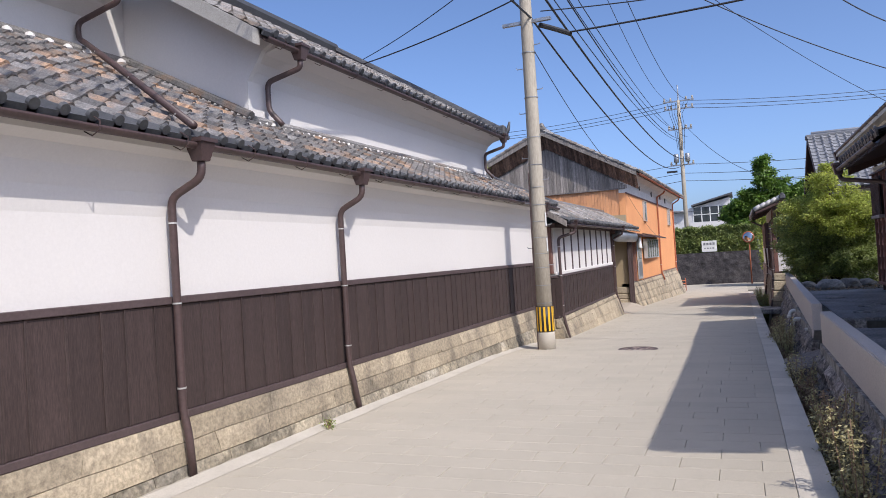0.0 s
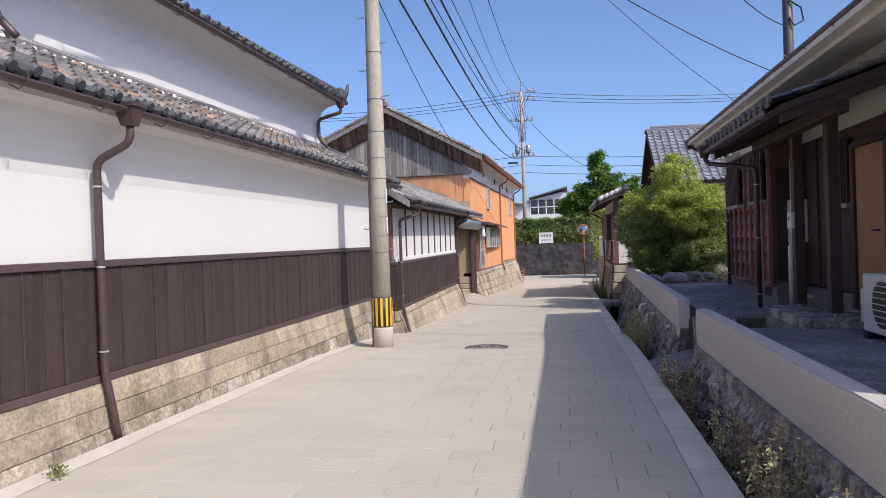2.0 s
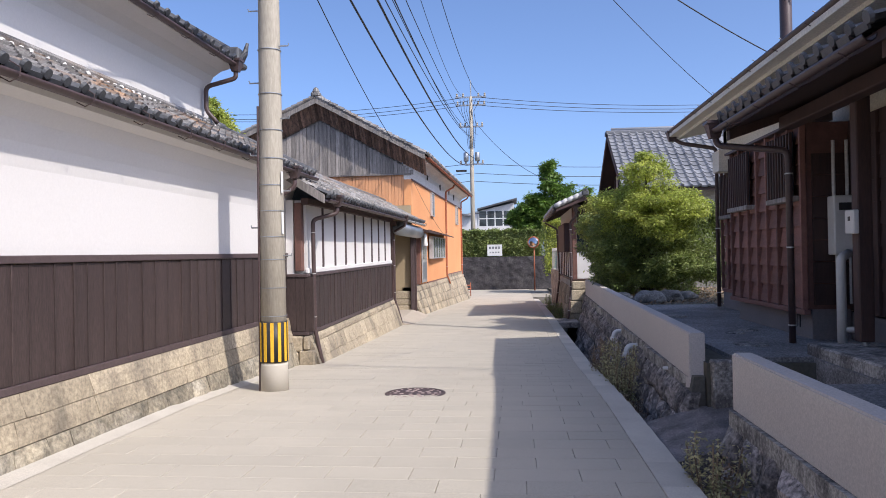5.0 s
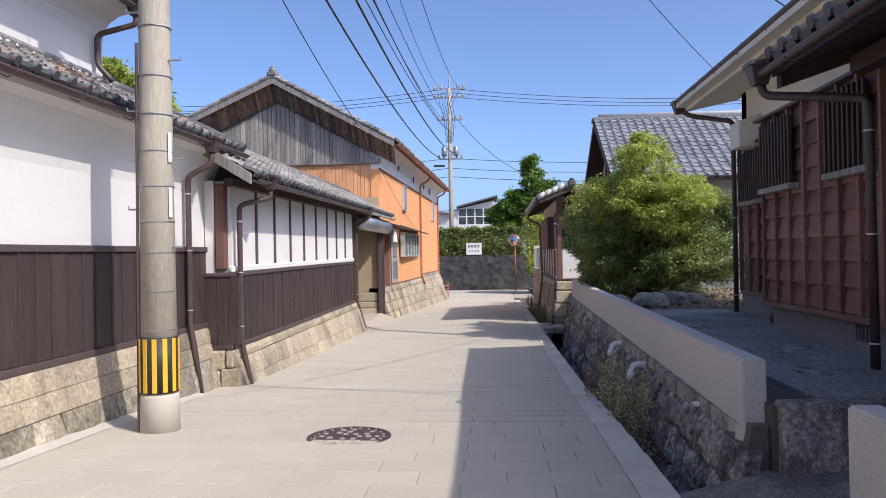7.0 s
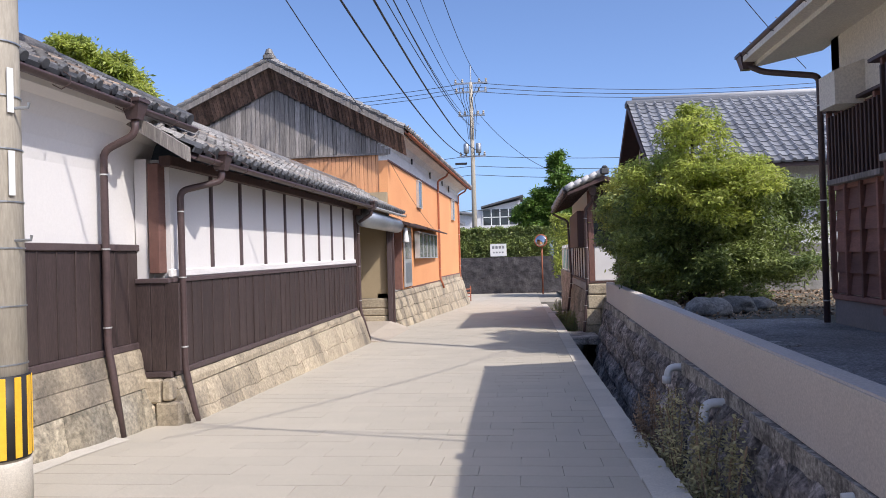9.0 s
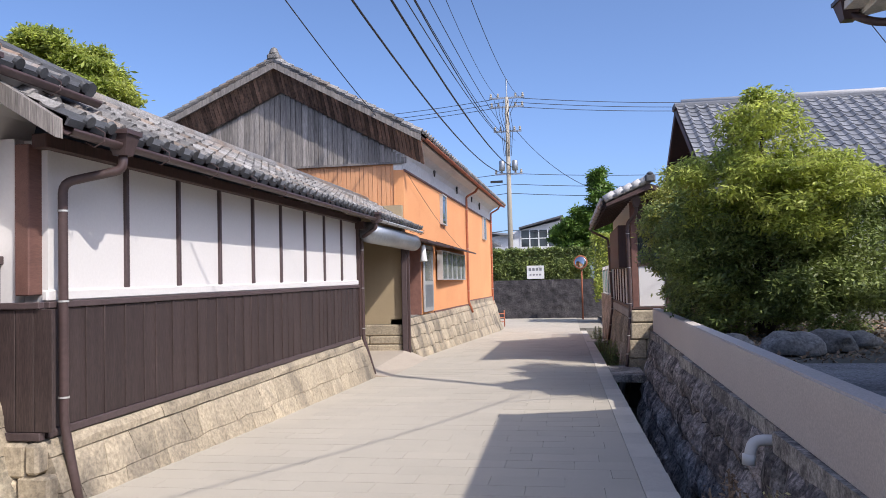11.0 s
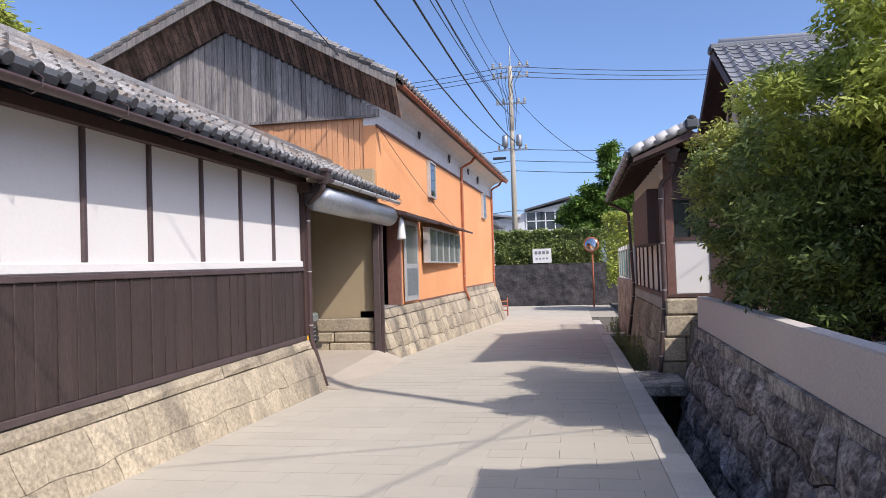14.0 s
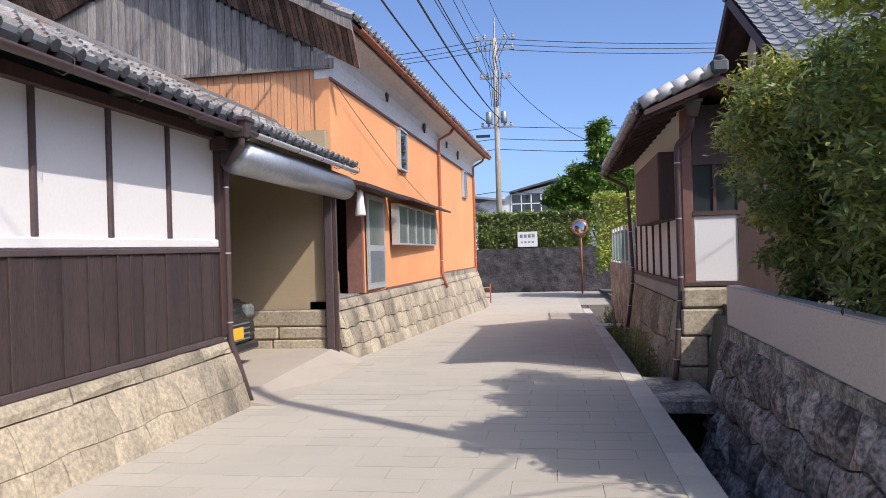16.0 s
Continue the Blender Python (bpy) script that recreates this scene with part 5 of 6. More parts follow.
def hedge(x0, x1, y0, y1, z0, z1, n, mat, seed, label):
    h = thing("hedge", label, "hedge", ((x0 + x1) / 2, (y0 + y1) / 2, z0))
    c = Vector(((x0 + x1) / 2, (y0 + y1) / 2, z0))
    rng = np.random.RandomState(seed)
    p = np.stack([rng.uniform(x0, x1, n), y0 + (y1 - y0) * rng.rand(n) ** 2 * 0.6, rng.uniform(z0, z1, n)], 1)
    k = rng.rand(n) < 0.3
    p[k, 2] = z1 - rng.rand(k.sum()) ** 2 * 0.25
    p[k, 1] = rng.uniform(y0, y1, k.sum())
    p += 0.07 * np.sin(p[:, [1, 2, 0]] * 5) + rng.normal(size=p.shape) * 0.03
    part("foliage", leaves(p - np.array(c), 0.16, mat, seed), mat, h)
    part("core", box(x0 - c.x + 0.15, x1 - c.x - 0.15, y0 - c.y + 0.25, y1 - c.y - 0.1, 0.0, z1 - z0 - 0.15), LEAF_DARK, h)
    return h


hedge(-4.9, 1.3, 57.5, 59.3, 1.34, 3.25, 12000, LEAF_DARK, 3, "clipped dark green hedge on the stone wall")
hedge(1.1, 3.6, 50.2, 53, 0.3, 3.55, 7000, LEAF, 4, "clipped bright green hedge block")
sign = thing("sign_board", "white board with faded dark lettering before the hedge", "sign", (-2.1, 57.35, 1.34))
part("board", box(-0.52, 0.52, -0.02, 0.02, 0.06, 0.86, None, 0.008), WHITE, sign)
for k in range(4):
    part("lettering_bar", box(-0.40 + k * 0.21, -0.25 + k * 0.21, -0.026, -0.021, 0.55, 0.72), TILE_GREY, sign)
    part("lettering_bar", box(-0.36 + k * 0.19, -0.24 + k * 0.19, -0.026, -0.021, 0.26, 0.36), TILE_GREY, sign)
for x in (-0.35, 0.35):
    part("leg", box(x - 0.03, x + 0.03, 0.021, 0.06, 0, 0.7), GREYWOOD, sign)
mirror = thing("traffic_mirror", "round traffic mirror on a rusty orange post", "traffic mirror", (0.6, 54.9, -0.97))
part("post", tube([(0, 0, 0), (0, 0, 3.6)], 0.045, 10), RUST, mirror, "rusty orange steel post", True)
m = part("mirror_face", lathe([(0.36, 0.0), (0.30, 0.03), (0.15, 0.055), (0.01, 0.062)], 24), MIRROR, mirror, "convex mirror", True)
m.matrix_local = pose(-0.05, -0.12, 3.25, 82, 0, -12)
m = part("rim", lathe([(0.36, -0.05), (0.40, -0.02), (0.40, 0.01), (0.365, 0.015)], 24), RUST, mirror, "orange rim", True)
m.matrix_local = pose(-0.05, -0.12, 3.25, 82, 0, -12)


def broadleaf(name, label, at, blobs, n, size, mat, seed, trunks):
    t = thing(name, label, "tree" if name == "tree" else "shrub", at)
    rng = random.Random(seed)
    full = []
    for b in blobs:
        full.append(tuple(b[:3]) + tuple(q * 0.66 for q in b[3:]))
        for k in range(14):
            d = Vector((rng.gauss(0, 1), rng.gauss(0, 1), rng.gauss(0.15, 1))).normalized()
            s = rng.uniform(0.2, 0.38)
            full.append((b[0] + d.x * b[3] * 0.86, b[1] + d.y * b[4] * 0.86, b[2] + d.z * b[5] * 0.86, b[3] * s * 1.15, b[4] * s * 1.15, b[5] * s * 0.75))
    blobs = full
    for k, path in enumerate(trunks):
        part("trunk" if k == 0 else "limb", tube(path, 0.09 if k == 0 else 0.045, 7, None, 0.02), BARK, t, smooth=True)
    part("crown", leaves(blob_spots(blobs, n, seed), size, mat, seed, 3.0), mat, t)
    return t


broadleaf("tree", "tall bright green tree behind the hedge", (1.6, 59.5, -0.9),
          [(0.3, 0, 4.6, 2.0, 1.6, 1.8), (-0.7, -0.2, 5.5, 1.2, 1.2, 1.3), (0.3, -0.1, 6.9, 1.2, 1.2, 1.4), (0.35, 0, 8.3, 0.65, 0.6, 0.95), (-1.3, 0, 3.6, 1.1, 1, 1.2), (1.6, 0, 6.2, 1.3, 1, 1.3), (2.0, 0, 4.8, 1.5, 1.2, 1.5), (-1.7, 0, 4.4, 1.2, 1, 1.3), (2.9, 0.2, 6.0, 1.0, 1, 1.1)], 60000, 0.27, LEAF_MID, 11,
          [[(0, 0, 0), (0.1, 0, 2), (0.2, 0, 5), (0.4, 0, 7)], [(0.1, 0, 2), (1.0, 0.2, 4)], [(0.1, 0, 2.4), (-0.9, -0.2, 4.5)]])
PINE = (-9.65, 25.0, 6.1)
broadleaf("tree", "rounded green pine crown rising behind the storehouse", (PINE[0], PINE[1], -0.4),
          [(0, 0, PINE[2] - 0.1, 0.85, 0.9, 0.6), (-0.55, 0.2, PINE[2] - 0.05, 0.65, 0.8, 0.5), (0.5, 0, PINE[2] - 0.4, 0.65, 0.8, 0.5), (-0.2, -0.2, PINE[2] + 0.25, 0.55, 0.6, 0.3), (0.1, 0.2, PINE[2] - 0.9, 1.1, 1.1, 0.7)], 52000, 0.13, LEAF, 12,
          [[(0, 0, 0), (0.2, 0, 3), (0, 0, PINE[2])], [(0.1, 0, 3), (0.8, 0, PINE[2] - 0.5)]])
# the bushy tree in the yard and the shrubs at its foot, coloured darker partly for shade
broadleaf("tree", "bushy light green yard tree with drooping leaves", (2.5, 23.2, 0.5),
          [(-0.1, -0.3, 2.55, 0.6, 0.65, 0.75), (-0.65, -0.2, 2.0, 0.7, 0.75, 0.6), (0.5, -0.3, 1.95, 0.75, 0.8, 0.6), (0.1, -0.5, 1.75, 1.2, 0.9, 0.6), (-0.2, -0.3, 3.0, 0.38, 0.38, 0.3)], 38000, 0.085, LEAF, 13,
          [[(0, 0, -0.02), (0.05, 0, 0.8), (-0.1, -0.1, 1.8), (-0.1, -0.3, 2.9)], [(0.05, 0, 0.7), (0.6, -0.2, 1.9)], [(0.05, 0, 0.6), (-0.7, -0.1, 1.8)], [(0, 0, 0), (0.3, 0.2, 0.9), (0.9, 0.1, 1.7)]])
# LEAF_DARK puts the shade low in the bush into the leaf colour
broadleaf("shrub", "dense glossy green shrub behind the parapet, darkened for its shade", (2.5, 23.6, 0.5),
          [(-0.75, -0.3, 1.15, 0.75, 0.9, 0.75), (0.1, -0.8, 1.0, 0.95, 0.9, 0.8), (0.95, -0.7, 1.1, 0.9, 0.9, 0.8), (-0.9, 0.9, 1.5, 0.7, 1.0, 0.8), (0.3, 0.9, 1.2, 1.3, 1.2, 1.2), (1.4, 0.2, 1.5, 0.7, 0.9, 0.7), (-0.7, -0.6, 0.5, 0.7, 0.7, 0.45), (0.4, -1.2, 0.5, 0.8, 0.6, 0.45), (1.3, -0.9, 0.6, 0.7, 0.7, 0.5), (-0.6, 1.2, 0.7, 0.6, 1.0, 0.6), (2.0, 0.4, 1.65, 0.55, 0.7, 0.5), (0.3, -0.4, 0.75, 1.1, 0.8, 0.6)], 110000, 0.076, LEAF_DARK, 14,
          [[(0, 0, -0.02), (-0.1, 0, 0.5), (-0.5, -0.2, 1.2)], [(0, 0, 0), (0.3, -0.3, 0.7), (0.7, -0.5, 1.2)], [(-0.1, 0, 0.1), (-0.5, 0.5, 0.8), (-0.8, 0.8, 1.4)], [(0, 0, 0.05), (0.5, 0.4, 0.7), (1.1, 0.3, 1.4)]])
broadleaf("shrub", "olive green shrub leaning over the parapet", (1.75, 25.6, 0.5),
          [(-0.1, -0.6, 1.75, 0.6, 0.7, 0.6), (-0.2, 0.4, 1.9, 0.6, 0.8, 0.55), (0.5, 0, 1.5, 0.8, 1.0, 0.8), (0.2, -0.2, 0.9, 0.6, 0.8, 0.6)], 22000, 0.076, LEAF_OLIVE, 15,
          [[(0, 0, -0.02), (0.0, -0.1, 0.7), (-0.1, -0.4, 1.6)], [(0, 0, 0.2), (0.2, 0.2, 1.0), (-0.1, 0.4, 1.8)]])

# ---- poles and cables ----
PX, PY = -3.68, 14.30
pole = thing("utility_pole", "tall concrete utility pole with black and yellow warning band", "utility pole", (PX, PY, -0.2))
part("shaft", tube([(0, 0, 0), (0, 0, 3), (0, 0, 6), (0, 0, 11.6)], 0.165, 28, None, 0.10), POLECON, pole, smooth=True)
part("collar", lathe([(0.176, 0.0), (0.172, 0.40), (0.168, 0.425)], 28), KERB, pole, "pale concrete collar", True)
part("warning_band", lathe([(0.172, 0.44), (0.171, 0.94)], 28), BLACK, pole, "black rubber warning band", True)
for k in range(12):
    a = 2 * math.pi * k / 12 + 0.2
    o = part("yellow_stripe", box(-0.021, 0.021, -0.004, 0.004, 0, 0.48, None, 0.002), YELLOW, pole, "yellow stripe")
    o.matrix_local = pose(0.1725 * math.sin(a), -0.1725 * math.cos(a), 0.45, 0, 0, math.degrees(a))
for k, z in enumerate((1.0, 1.35, 1.7, 1.98, 2.3, 2.62, 2.95, 3.3, 3.75, 4.3, 5.1, 6.0)):
    part("band", lathe([(0.169 - z * 0.0056, z), (0.169 - z * 0.0056, z + 0.009)], 24), STEEL, pole)
for k, z in enumerate((1.75, 2.1, 2.55, 3.0, 3.45, 3.9, 4.35, 4.8, 5.25, 5.7, 6.15, 6.6)):
    s = -1 if k % 2 else 1
    part("step_bolt", tube([(s * 0.13, -0.03, z), (s * 0.25, -0.03, z), (s * 0.255, -0.03, z + 0.03)], 0.009, 6), STEEL, pole)
for z, h in ((2.02, 0.27), (2.52, 0.27)):
    o = part("number_plate", box(-0.02, 0.02, -0.003, 0.003, 0, h, None, 0.001), WHITE, pole, "small white number plate")
    o.matrix_local = pose(0.153, -0.055, z, 0, 0, 70)
part("conduit", tube([(-0.15, -0.10, 0.0), (-0.145, -0.095, 1.0), (-0.13, -0.09, 3.6)], 0.014, 8), PIPE, pole)
part("cable_box", tube([(0.25, 0.1, 6.56), (0.42, 0.35, 6.54), (0.72, 0.75, 6.48)], 0.055, 8), BLACK, pole, "black cable splice box")
part("bracket", box(-0.5, 0.5, -0.04, 0.04, 6.6, 6.66), STEEL, pole)
part("crossarm", box(-0.8, 0.8, -0.05, 0.05, 10.9, 11.0), STEEL, pole)

pole2 = thing("utility_pole", "distant concrete utility pole with crossarms and transformer cans", "utility pole", (-3.75, 60.0, -1.0))
part("shaft", tube([(0, 0, 0), (0, 0, 7), (0, 0, 14.3)], 0.19, 16, None, 0.12), POLECON, pole2, smooth=True)
part("spike", tube([(0, 0, 14.2), (0, 0, 15.5)], 0.05, 8), STEEL, pole2)
for z, w in ((13.6, 1.1), (14.2, 1.15), (12.0, 0.9), (9.2, 0.9)):
    part("crossarm", box(-w, w, -0.06, 0.06, z, z + 0.1), STEEL, pole2)
    for k in (-0.9, -0.5, 0.5, 0.9):
        part("insulator", lathe([(0.05, 0), (0.09, 0.06), (0.05, 0.14), (0.08, 0.2), (0.03, 0.26)], 8, None, (k * w, 0, z + 0.1)), POLECON, pole2)
for x in (-0.42, 0.42):
    part("transformer", lathe([(0.15, 9.45), (0.19, 9.5), (0.19, 10.05), (0.15, 10.12)], 14, None, (x, -0.1, 0)), STEEL, pole2, "grey transformer can", True)
for k in range(6):
    a = (-0.8 + 0.3 * k)
    part("loop", tube([(a, -0.1, 14.1), (a * 0.6 - 0.2, -0.15, 13.2), (a * 0.5, -0.1, 12.2), (a * 0.3, -0.15, 10.4)], 0.018, 5), BLACK, pole2)
part("marker", box(-1.2, -0.4, -0.05, 0.05, 8.7, 8.85), BLACK, pole2)

rear = thing("service_pole", "brown steel service pole behind the timber house", "utility pole", (4.7, 20.4, 0.48))
part("shaft", tube([(0, 0, 0), (0, 0, 10)], 0.13, 16, None, 0.10), PIPE, rear, smooth=True)
part("cap", lathe([(0.11, 10.0), (0.11, 10.05), (0.03, 10.1)], 14), STEEL, rear)
part("cable_loop", tube([(0.0, -0.13, 6.5), (0.25, -0.15, 6.3), (0.3, -0.15, 6.0), (0.1, -0.14, 5.9), (0, -0.13, 6.1)], 0.02, 6), BLACK, rear)

P2 = (-3.75, 60.0)
for x0, z0, x1, z1, sag, r in ((0.1, 6.5, 0.1, 8.3, 1.35, 0.022), (0.2, 7.2, 0.2, 8.7, 0.9, 0.028), (0.0, 7.8, 0.3, 10.0, 1.0, 0.014), (0.25, 7.9, 0.0, 10.3, 0.95, 0.018), (0.4, 8.0, 0.5, 10.4, 0.9, 0.012), (-0.4, 9.2, -0.5, 11.1, 0.85, 0.014), (0.6, 11.0, 0.8, 13.3, 1.7, 0.014), (0.2, 11.0, -0.6, 13.3, 1.5, 0.012)):
    wire((PX + x0, PY, z0), (P2[0] + x1, P2[1], z1), sag, r)
    wire((PX + x0, PY, z0), (PX + x0 + 1.5, -26, z0 + 0.6), 1.1, r)
for z, zr, zl in ((13.3, 12.0, 13.1), (13.0, 11.75, 12.7), (12.7, 11.6, 12.6), (7.6, 7.7, 8.0), (8.3, 8.4, 8.7), (7.0, 7.0, 7.2), (4.6, 4.3, 4.4)):
    wire((P2[0], 60, z), (30, 61, zr + 1.0), 1.0, 0.02)
    wire((P2[0], 60, z), (-34, 61, zl + 0.8), 1.0, 0.02)
wire((P2[0] + 0.6, 60, 11.0), (4.2, 56.5, 6.1), 1.2, 0.018)
wire((PX + 0.7, PY + 0.7, 6.3), (9.0, 11.6, 6.1), 0.25, 0.02)
wire((PX + 0.3, PY, 6.6), (9.5, 12.4, 6.5), 0.45, 0.012)
wire((1.2, 13.1, 6.0), (4.7, 20.4, 6.4), 0.25, 0.012)
wire((PX + 0.3, PY, 8.6), (4.7, 20.4, 5.2), 0.4, 0.012)
wire((PX + 0.3, PY, 9.6), (5.6, 26.5, 5.2), 0.5, 0.008)
wire((PX - 0.1, PY, 6.3), (-4.6, 29.2, 5.3), 0.2, 0.01)
wire((PX, PY, 8.0), (-14.0, 22.0, 8.2), 0.4, 0.012)
wire((PX, PY, 7.0), (-14.0, 18.0, 7.2), 0.4, 0.016)
wire((OX + 0.1, 30.0, 4.0), (OX + 0.35, 38.0, 2.4), 0.15, 0.006)

# ---- manhole ----
mh = thing("manhole_cover", "round cast iron manhole cover set in the lane", "manhole cover", (-1.88, 14.02, level(14.02) + 0.02))
part("rim", lathe([(0.36, -0.01), (0.36, 0.006), (0.325, 0.006), (0.325, -0.01)], 36), IRON, mh)
part("plate", lathe([(0.32, -0.012), (0.32, 0.004)], 36), IRON, mh)
for ring, num, size in ((0.09, 6, 0.028), (0.165, 11, 0.03), (0.24, 16, 0.026), (0.295, 22, 0.014)):
    shape = finish(lathe([(size, 0.004), (size * 0.8, 0.010)], 6), RELIEF)
    for k in range(num):
        if ring > 0.28 or math.sin(k * 2.3 + ring * 40) > -0.55:
            a = 2 * math.pi * k / num
            part("relief", shape, RELIEF, mh).location = (ring * math.cos(a), ring * math.sin(a), 0)
for a0 in (-0.17, 0.04):
    part("relief", box(a0, a0 + 0.13, -0.285, -0.255, 0.004, 0.011), RELIEF, mh, "pale worn lettering bar")

# ---- garage contents and doorway things ----
car = thing("car", "small dark grey car parked nose-out in the garage", "car", (-4.80, 27.62, -0.315))
body = bmesh.new()
prism([(-3.3, 0.25), (-0.12, 0.22), (0.0, 0.42), (-0.04, 0.78), (-0.18, 0.92), (-0.95, 1.02), (-1.45, 1.5), (-3.0, 1.55), (-3.35, 1.0)], "y", -0.74, 0.74, body)
bmesh.ops.bevel(body, geom=body.edges[:], offset=0.05, segments=2, affect="EDGES")
part("body", body, CARPAINT, car, smooth=True)
part("windscreen", prism([(-0.93, 1.05), (-0.97, 1.07), (-1.42, 1.50), (-1.40, 1.46)], "y", -0.6, 0.6), PANE, car)
part("grille", box(-0.03, 0.035, -0.42, 0.42, 0.36, 0.66, None, 0.02), BLACK, car, "black grille")
for k in range(4):
    part("grille_bar", box(0.03, 0.05, -0.40, 0.40, 0.40 + k * 0.07, 0.42 + k * 0.07), STEEL, car)
part("number_plate", box(0.05, 0.062, -0.17, 0.17, 0.42, 0.58, None, 0.003), YELLOW, car, "yellow number plate")
for s in (-1, 1):
    part("headlight", box(-0.12, 0.01, s * 0.57 - 0.12, s * 0.57 + 0.12, 0.68, 0.86, None, 0.04), PANE_PALE, car, "clear headlight")
    part("fog_lamp", box(-0.02, 0.02, s * 0.56 - 0.08, s * 0.56 + 0.08, 0.36, 0.46, None, 0.02), BLACK, car)
    for x in (-0.55, -2.75):
        w = part("tyre", lathe([(0.20, -0.08), (0.27, -0.075), (0.28, 0.0), (0.27, 0.075), (0.20, 0.08)], 20), BLACK, car, "black tyre", True)
        w.matrix_local = pose(x, s * 0.66, 0.28, 90, 0, 0)
        r = part("rim", lathe([(0.19, -0.082), (0.05, -0.085), (0.05, 0.085), (0.19, 0.082)], 14), STEEL, w, "steel rim")
part("bumper", box(-0.1, 0.045, -0.72, 0.72, 0.22, 0.35, None, 0.03), CARPAINT, car)
cb = thing("cardboard_box", "brown cardboard box just inside the doorway", "box", (ox(30.4) - 0.35, 30.45, 0.49))
part("carton", box(-0.2, 0.2, -0.22, 0.22, 0, 0.42, None, 0.006), CARD, cb)
part("flap", box(-0.2, 0.2, -0.22, 0.22, 0.42, 0.43), CARD, cb)
part("print", box(0.201, 0.203, -0.1, 0.1, 0.12, 0.28), BLACK, cb, "dark printed mark")
cb2 = copy_thing(cb, pose(ox(30.4) - 0.37, 30.5, 0.922, 0, 0, 6))
cloth = thing("white_cloth", "white cloth hanging from the doorway hood", "cloth", (ox(30.2) + 0.42, 30.1, 2.28))
part("cloth", lathe([(0.015, 0), (0.05, -0.06), (0.075, -0.3), (0.095, -0.42), (0.09, -0.44), (0.07, -0.40)], 9), WHITE, cloth, smooth=True)
part("string", tube([(0, 0, 0), (0, 0, 0.1)], 0.005, 5), BLACK, cloth)

# ---- ditch pipes and plants ----
for y, z in ((17.72, 0.22), (16.05, 0.19)):
    pp = thing("drain_pipe", "white plastic drain elbow poking from the wall", "pipe", (wall_x(y), y, z))
    part("elbow", tube(rounded([(0.12, 0, 0.0), (-0.16, 0.0, 0.0), (-0.19, -0.02, -0.15)], 0.07), 0.037, 12), WHITE, pp, smooth=True)
    part("socket", tube([(-0.186, -0.018, -0.09), (-0.192, -0.02, -0.16)], 0.044, 12), WHITE, pp, smooth=True)
pp = thing("drain_pipe", "short white drain stub in the footing", "pipe", (wall_x(13.65), 13.65, 0.25))
part("elbow", tube([(0.08, 0, 0), (-0.07, 0, -0.01)], 0.022, 10), WHITE, pp, smooth=True)


def weed(at, h, n, mat, seed, label, spread=0.22):
    w = thing("weed", label, "weed", at, "weeds in the ditch")
    rng = random.Random(seed)
    pts = []
    for k in range(11):
        a, s = rng.uniform(0, 6.28), rng.uniform(0.3, 1) * spread
        tip = (s * math.cos(a), s * 1.5 * math.sin(a), h * rng.uniform(0.6, 1.0))
        part("stem", tube([(tip[0] * 0.1, tip[1] * 0.1, 0), (tip[0] * 0.5, tip[1] * 0.5, tip[2] * 0.6), tip], 0.006, 4), STRAW, w)
        for q in range(n // 11):
            u = rng.uniform(0.25, 1.0)
            c = 0.022 + 0.05 * (1 - u)
            pts.append((tip[0] * u + rng.gauss(0, c), tip[1] * u + rng.gauss(0, c), tip[2] * u + rng.gauss(0, c * 0.8)))
    part("leaves", leaves(pts, 0.034 if h > 0.3 else 0.03, mat, seed, 2.2), mat, w)
    return w


for k, (x, y, h, mat, lab) in enumerate(((0.66, 5.5, 1.0, LEAF_PALE, "pale yellowing weed growing from the ditch"), (0.7, 6.6, 0.95, LEAF_PALE, "pale yellowing weed growing from the ditch"), (0.74, 7.3, 0.9, STRAW, "dry brown weed in the ditch"), (0.68, 7.9, 0.8, LEAF_PALE, "pale yellowing weed growing from the ditch"),
        (0.68, 9.6, 0.75, STRAW, "dry brown weed in the ditch"), (0.62, 10.4, 0.85, LEAF_PALE, "pale grey-green weed in the ditch"), (0.74, 10.9, 0.7, STRAW, "dry brown weed in the ditch"), (0.70, 14.9, 0.95, LEAF_PALE, "pale grey-green weed in the ditch"), (0.68, 15.5, 1.0, LEAF_PALE, "pale grey-green weed in the ditch"),
        (0.66, 16.1, 0.95, LEAF_PALE, "pale yellowing weed growing from the ditch"), (0.62, 16.8, 1.0, STRAW, "dry pinkish-brown weed in the ditch"), (0.72, 14.3, 0.6, STRAW, "dry brown weed in the ditch"), (0.66, 12.9, 0.4, LEAF_DARK, "small green weed in the ditch"))):
    weed((x - 0.04, y, ditch(y)), h * 1.42, 3000, mat, 60 + k, lab)
for k, (x, y, h) in enumerate(((0.72, 29.2, 1.1), (0.68, 30.3, 1.2), (0.72, 31.5, 1.3), (0.7, 33.0, 1.3), (0.75, 35.0, 1.4), (0.7, 37.0, 1.3))):
    weed((x, y, ditch(y)), h, 2600, LEAF_DARK, 90 + k, "dark green weed growing in the ditch", 0.26)
weed((-4.24, 6.9, level(6.9)), 0.12, 160, LEAF_DARK, 120, "small green tuft at the foot of the wall", 0.06)

# ---- yard ----
pav = thing("pavement_yard", "dark weathered concrete yard with gravel and stepping stones", "pavement", kind="structure")
part("slab", box(1.36, HX - 0.05, 12.53, 19.6, 0.2, 0.515), YARD, pav)
part("slab", box(1.11, HX - 0.05, -6, 11.2, 0.2, 0.50), YARD, pav)
part("slab", box(2.05, HX - 0.05, 11.2, 12.5, 0.2, 0.508), YARD, pav)
part("edge", box(1.11, 1.66, 12.36, 12.52, -0.1, 0.505, None, 0.015), OLDCON, pav, "stained concrete edge")
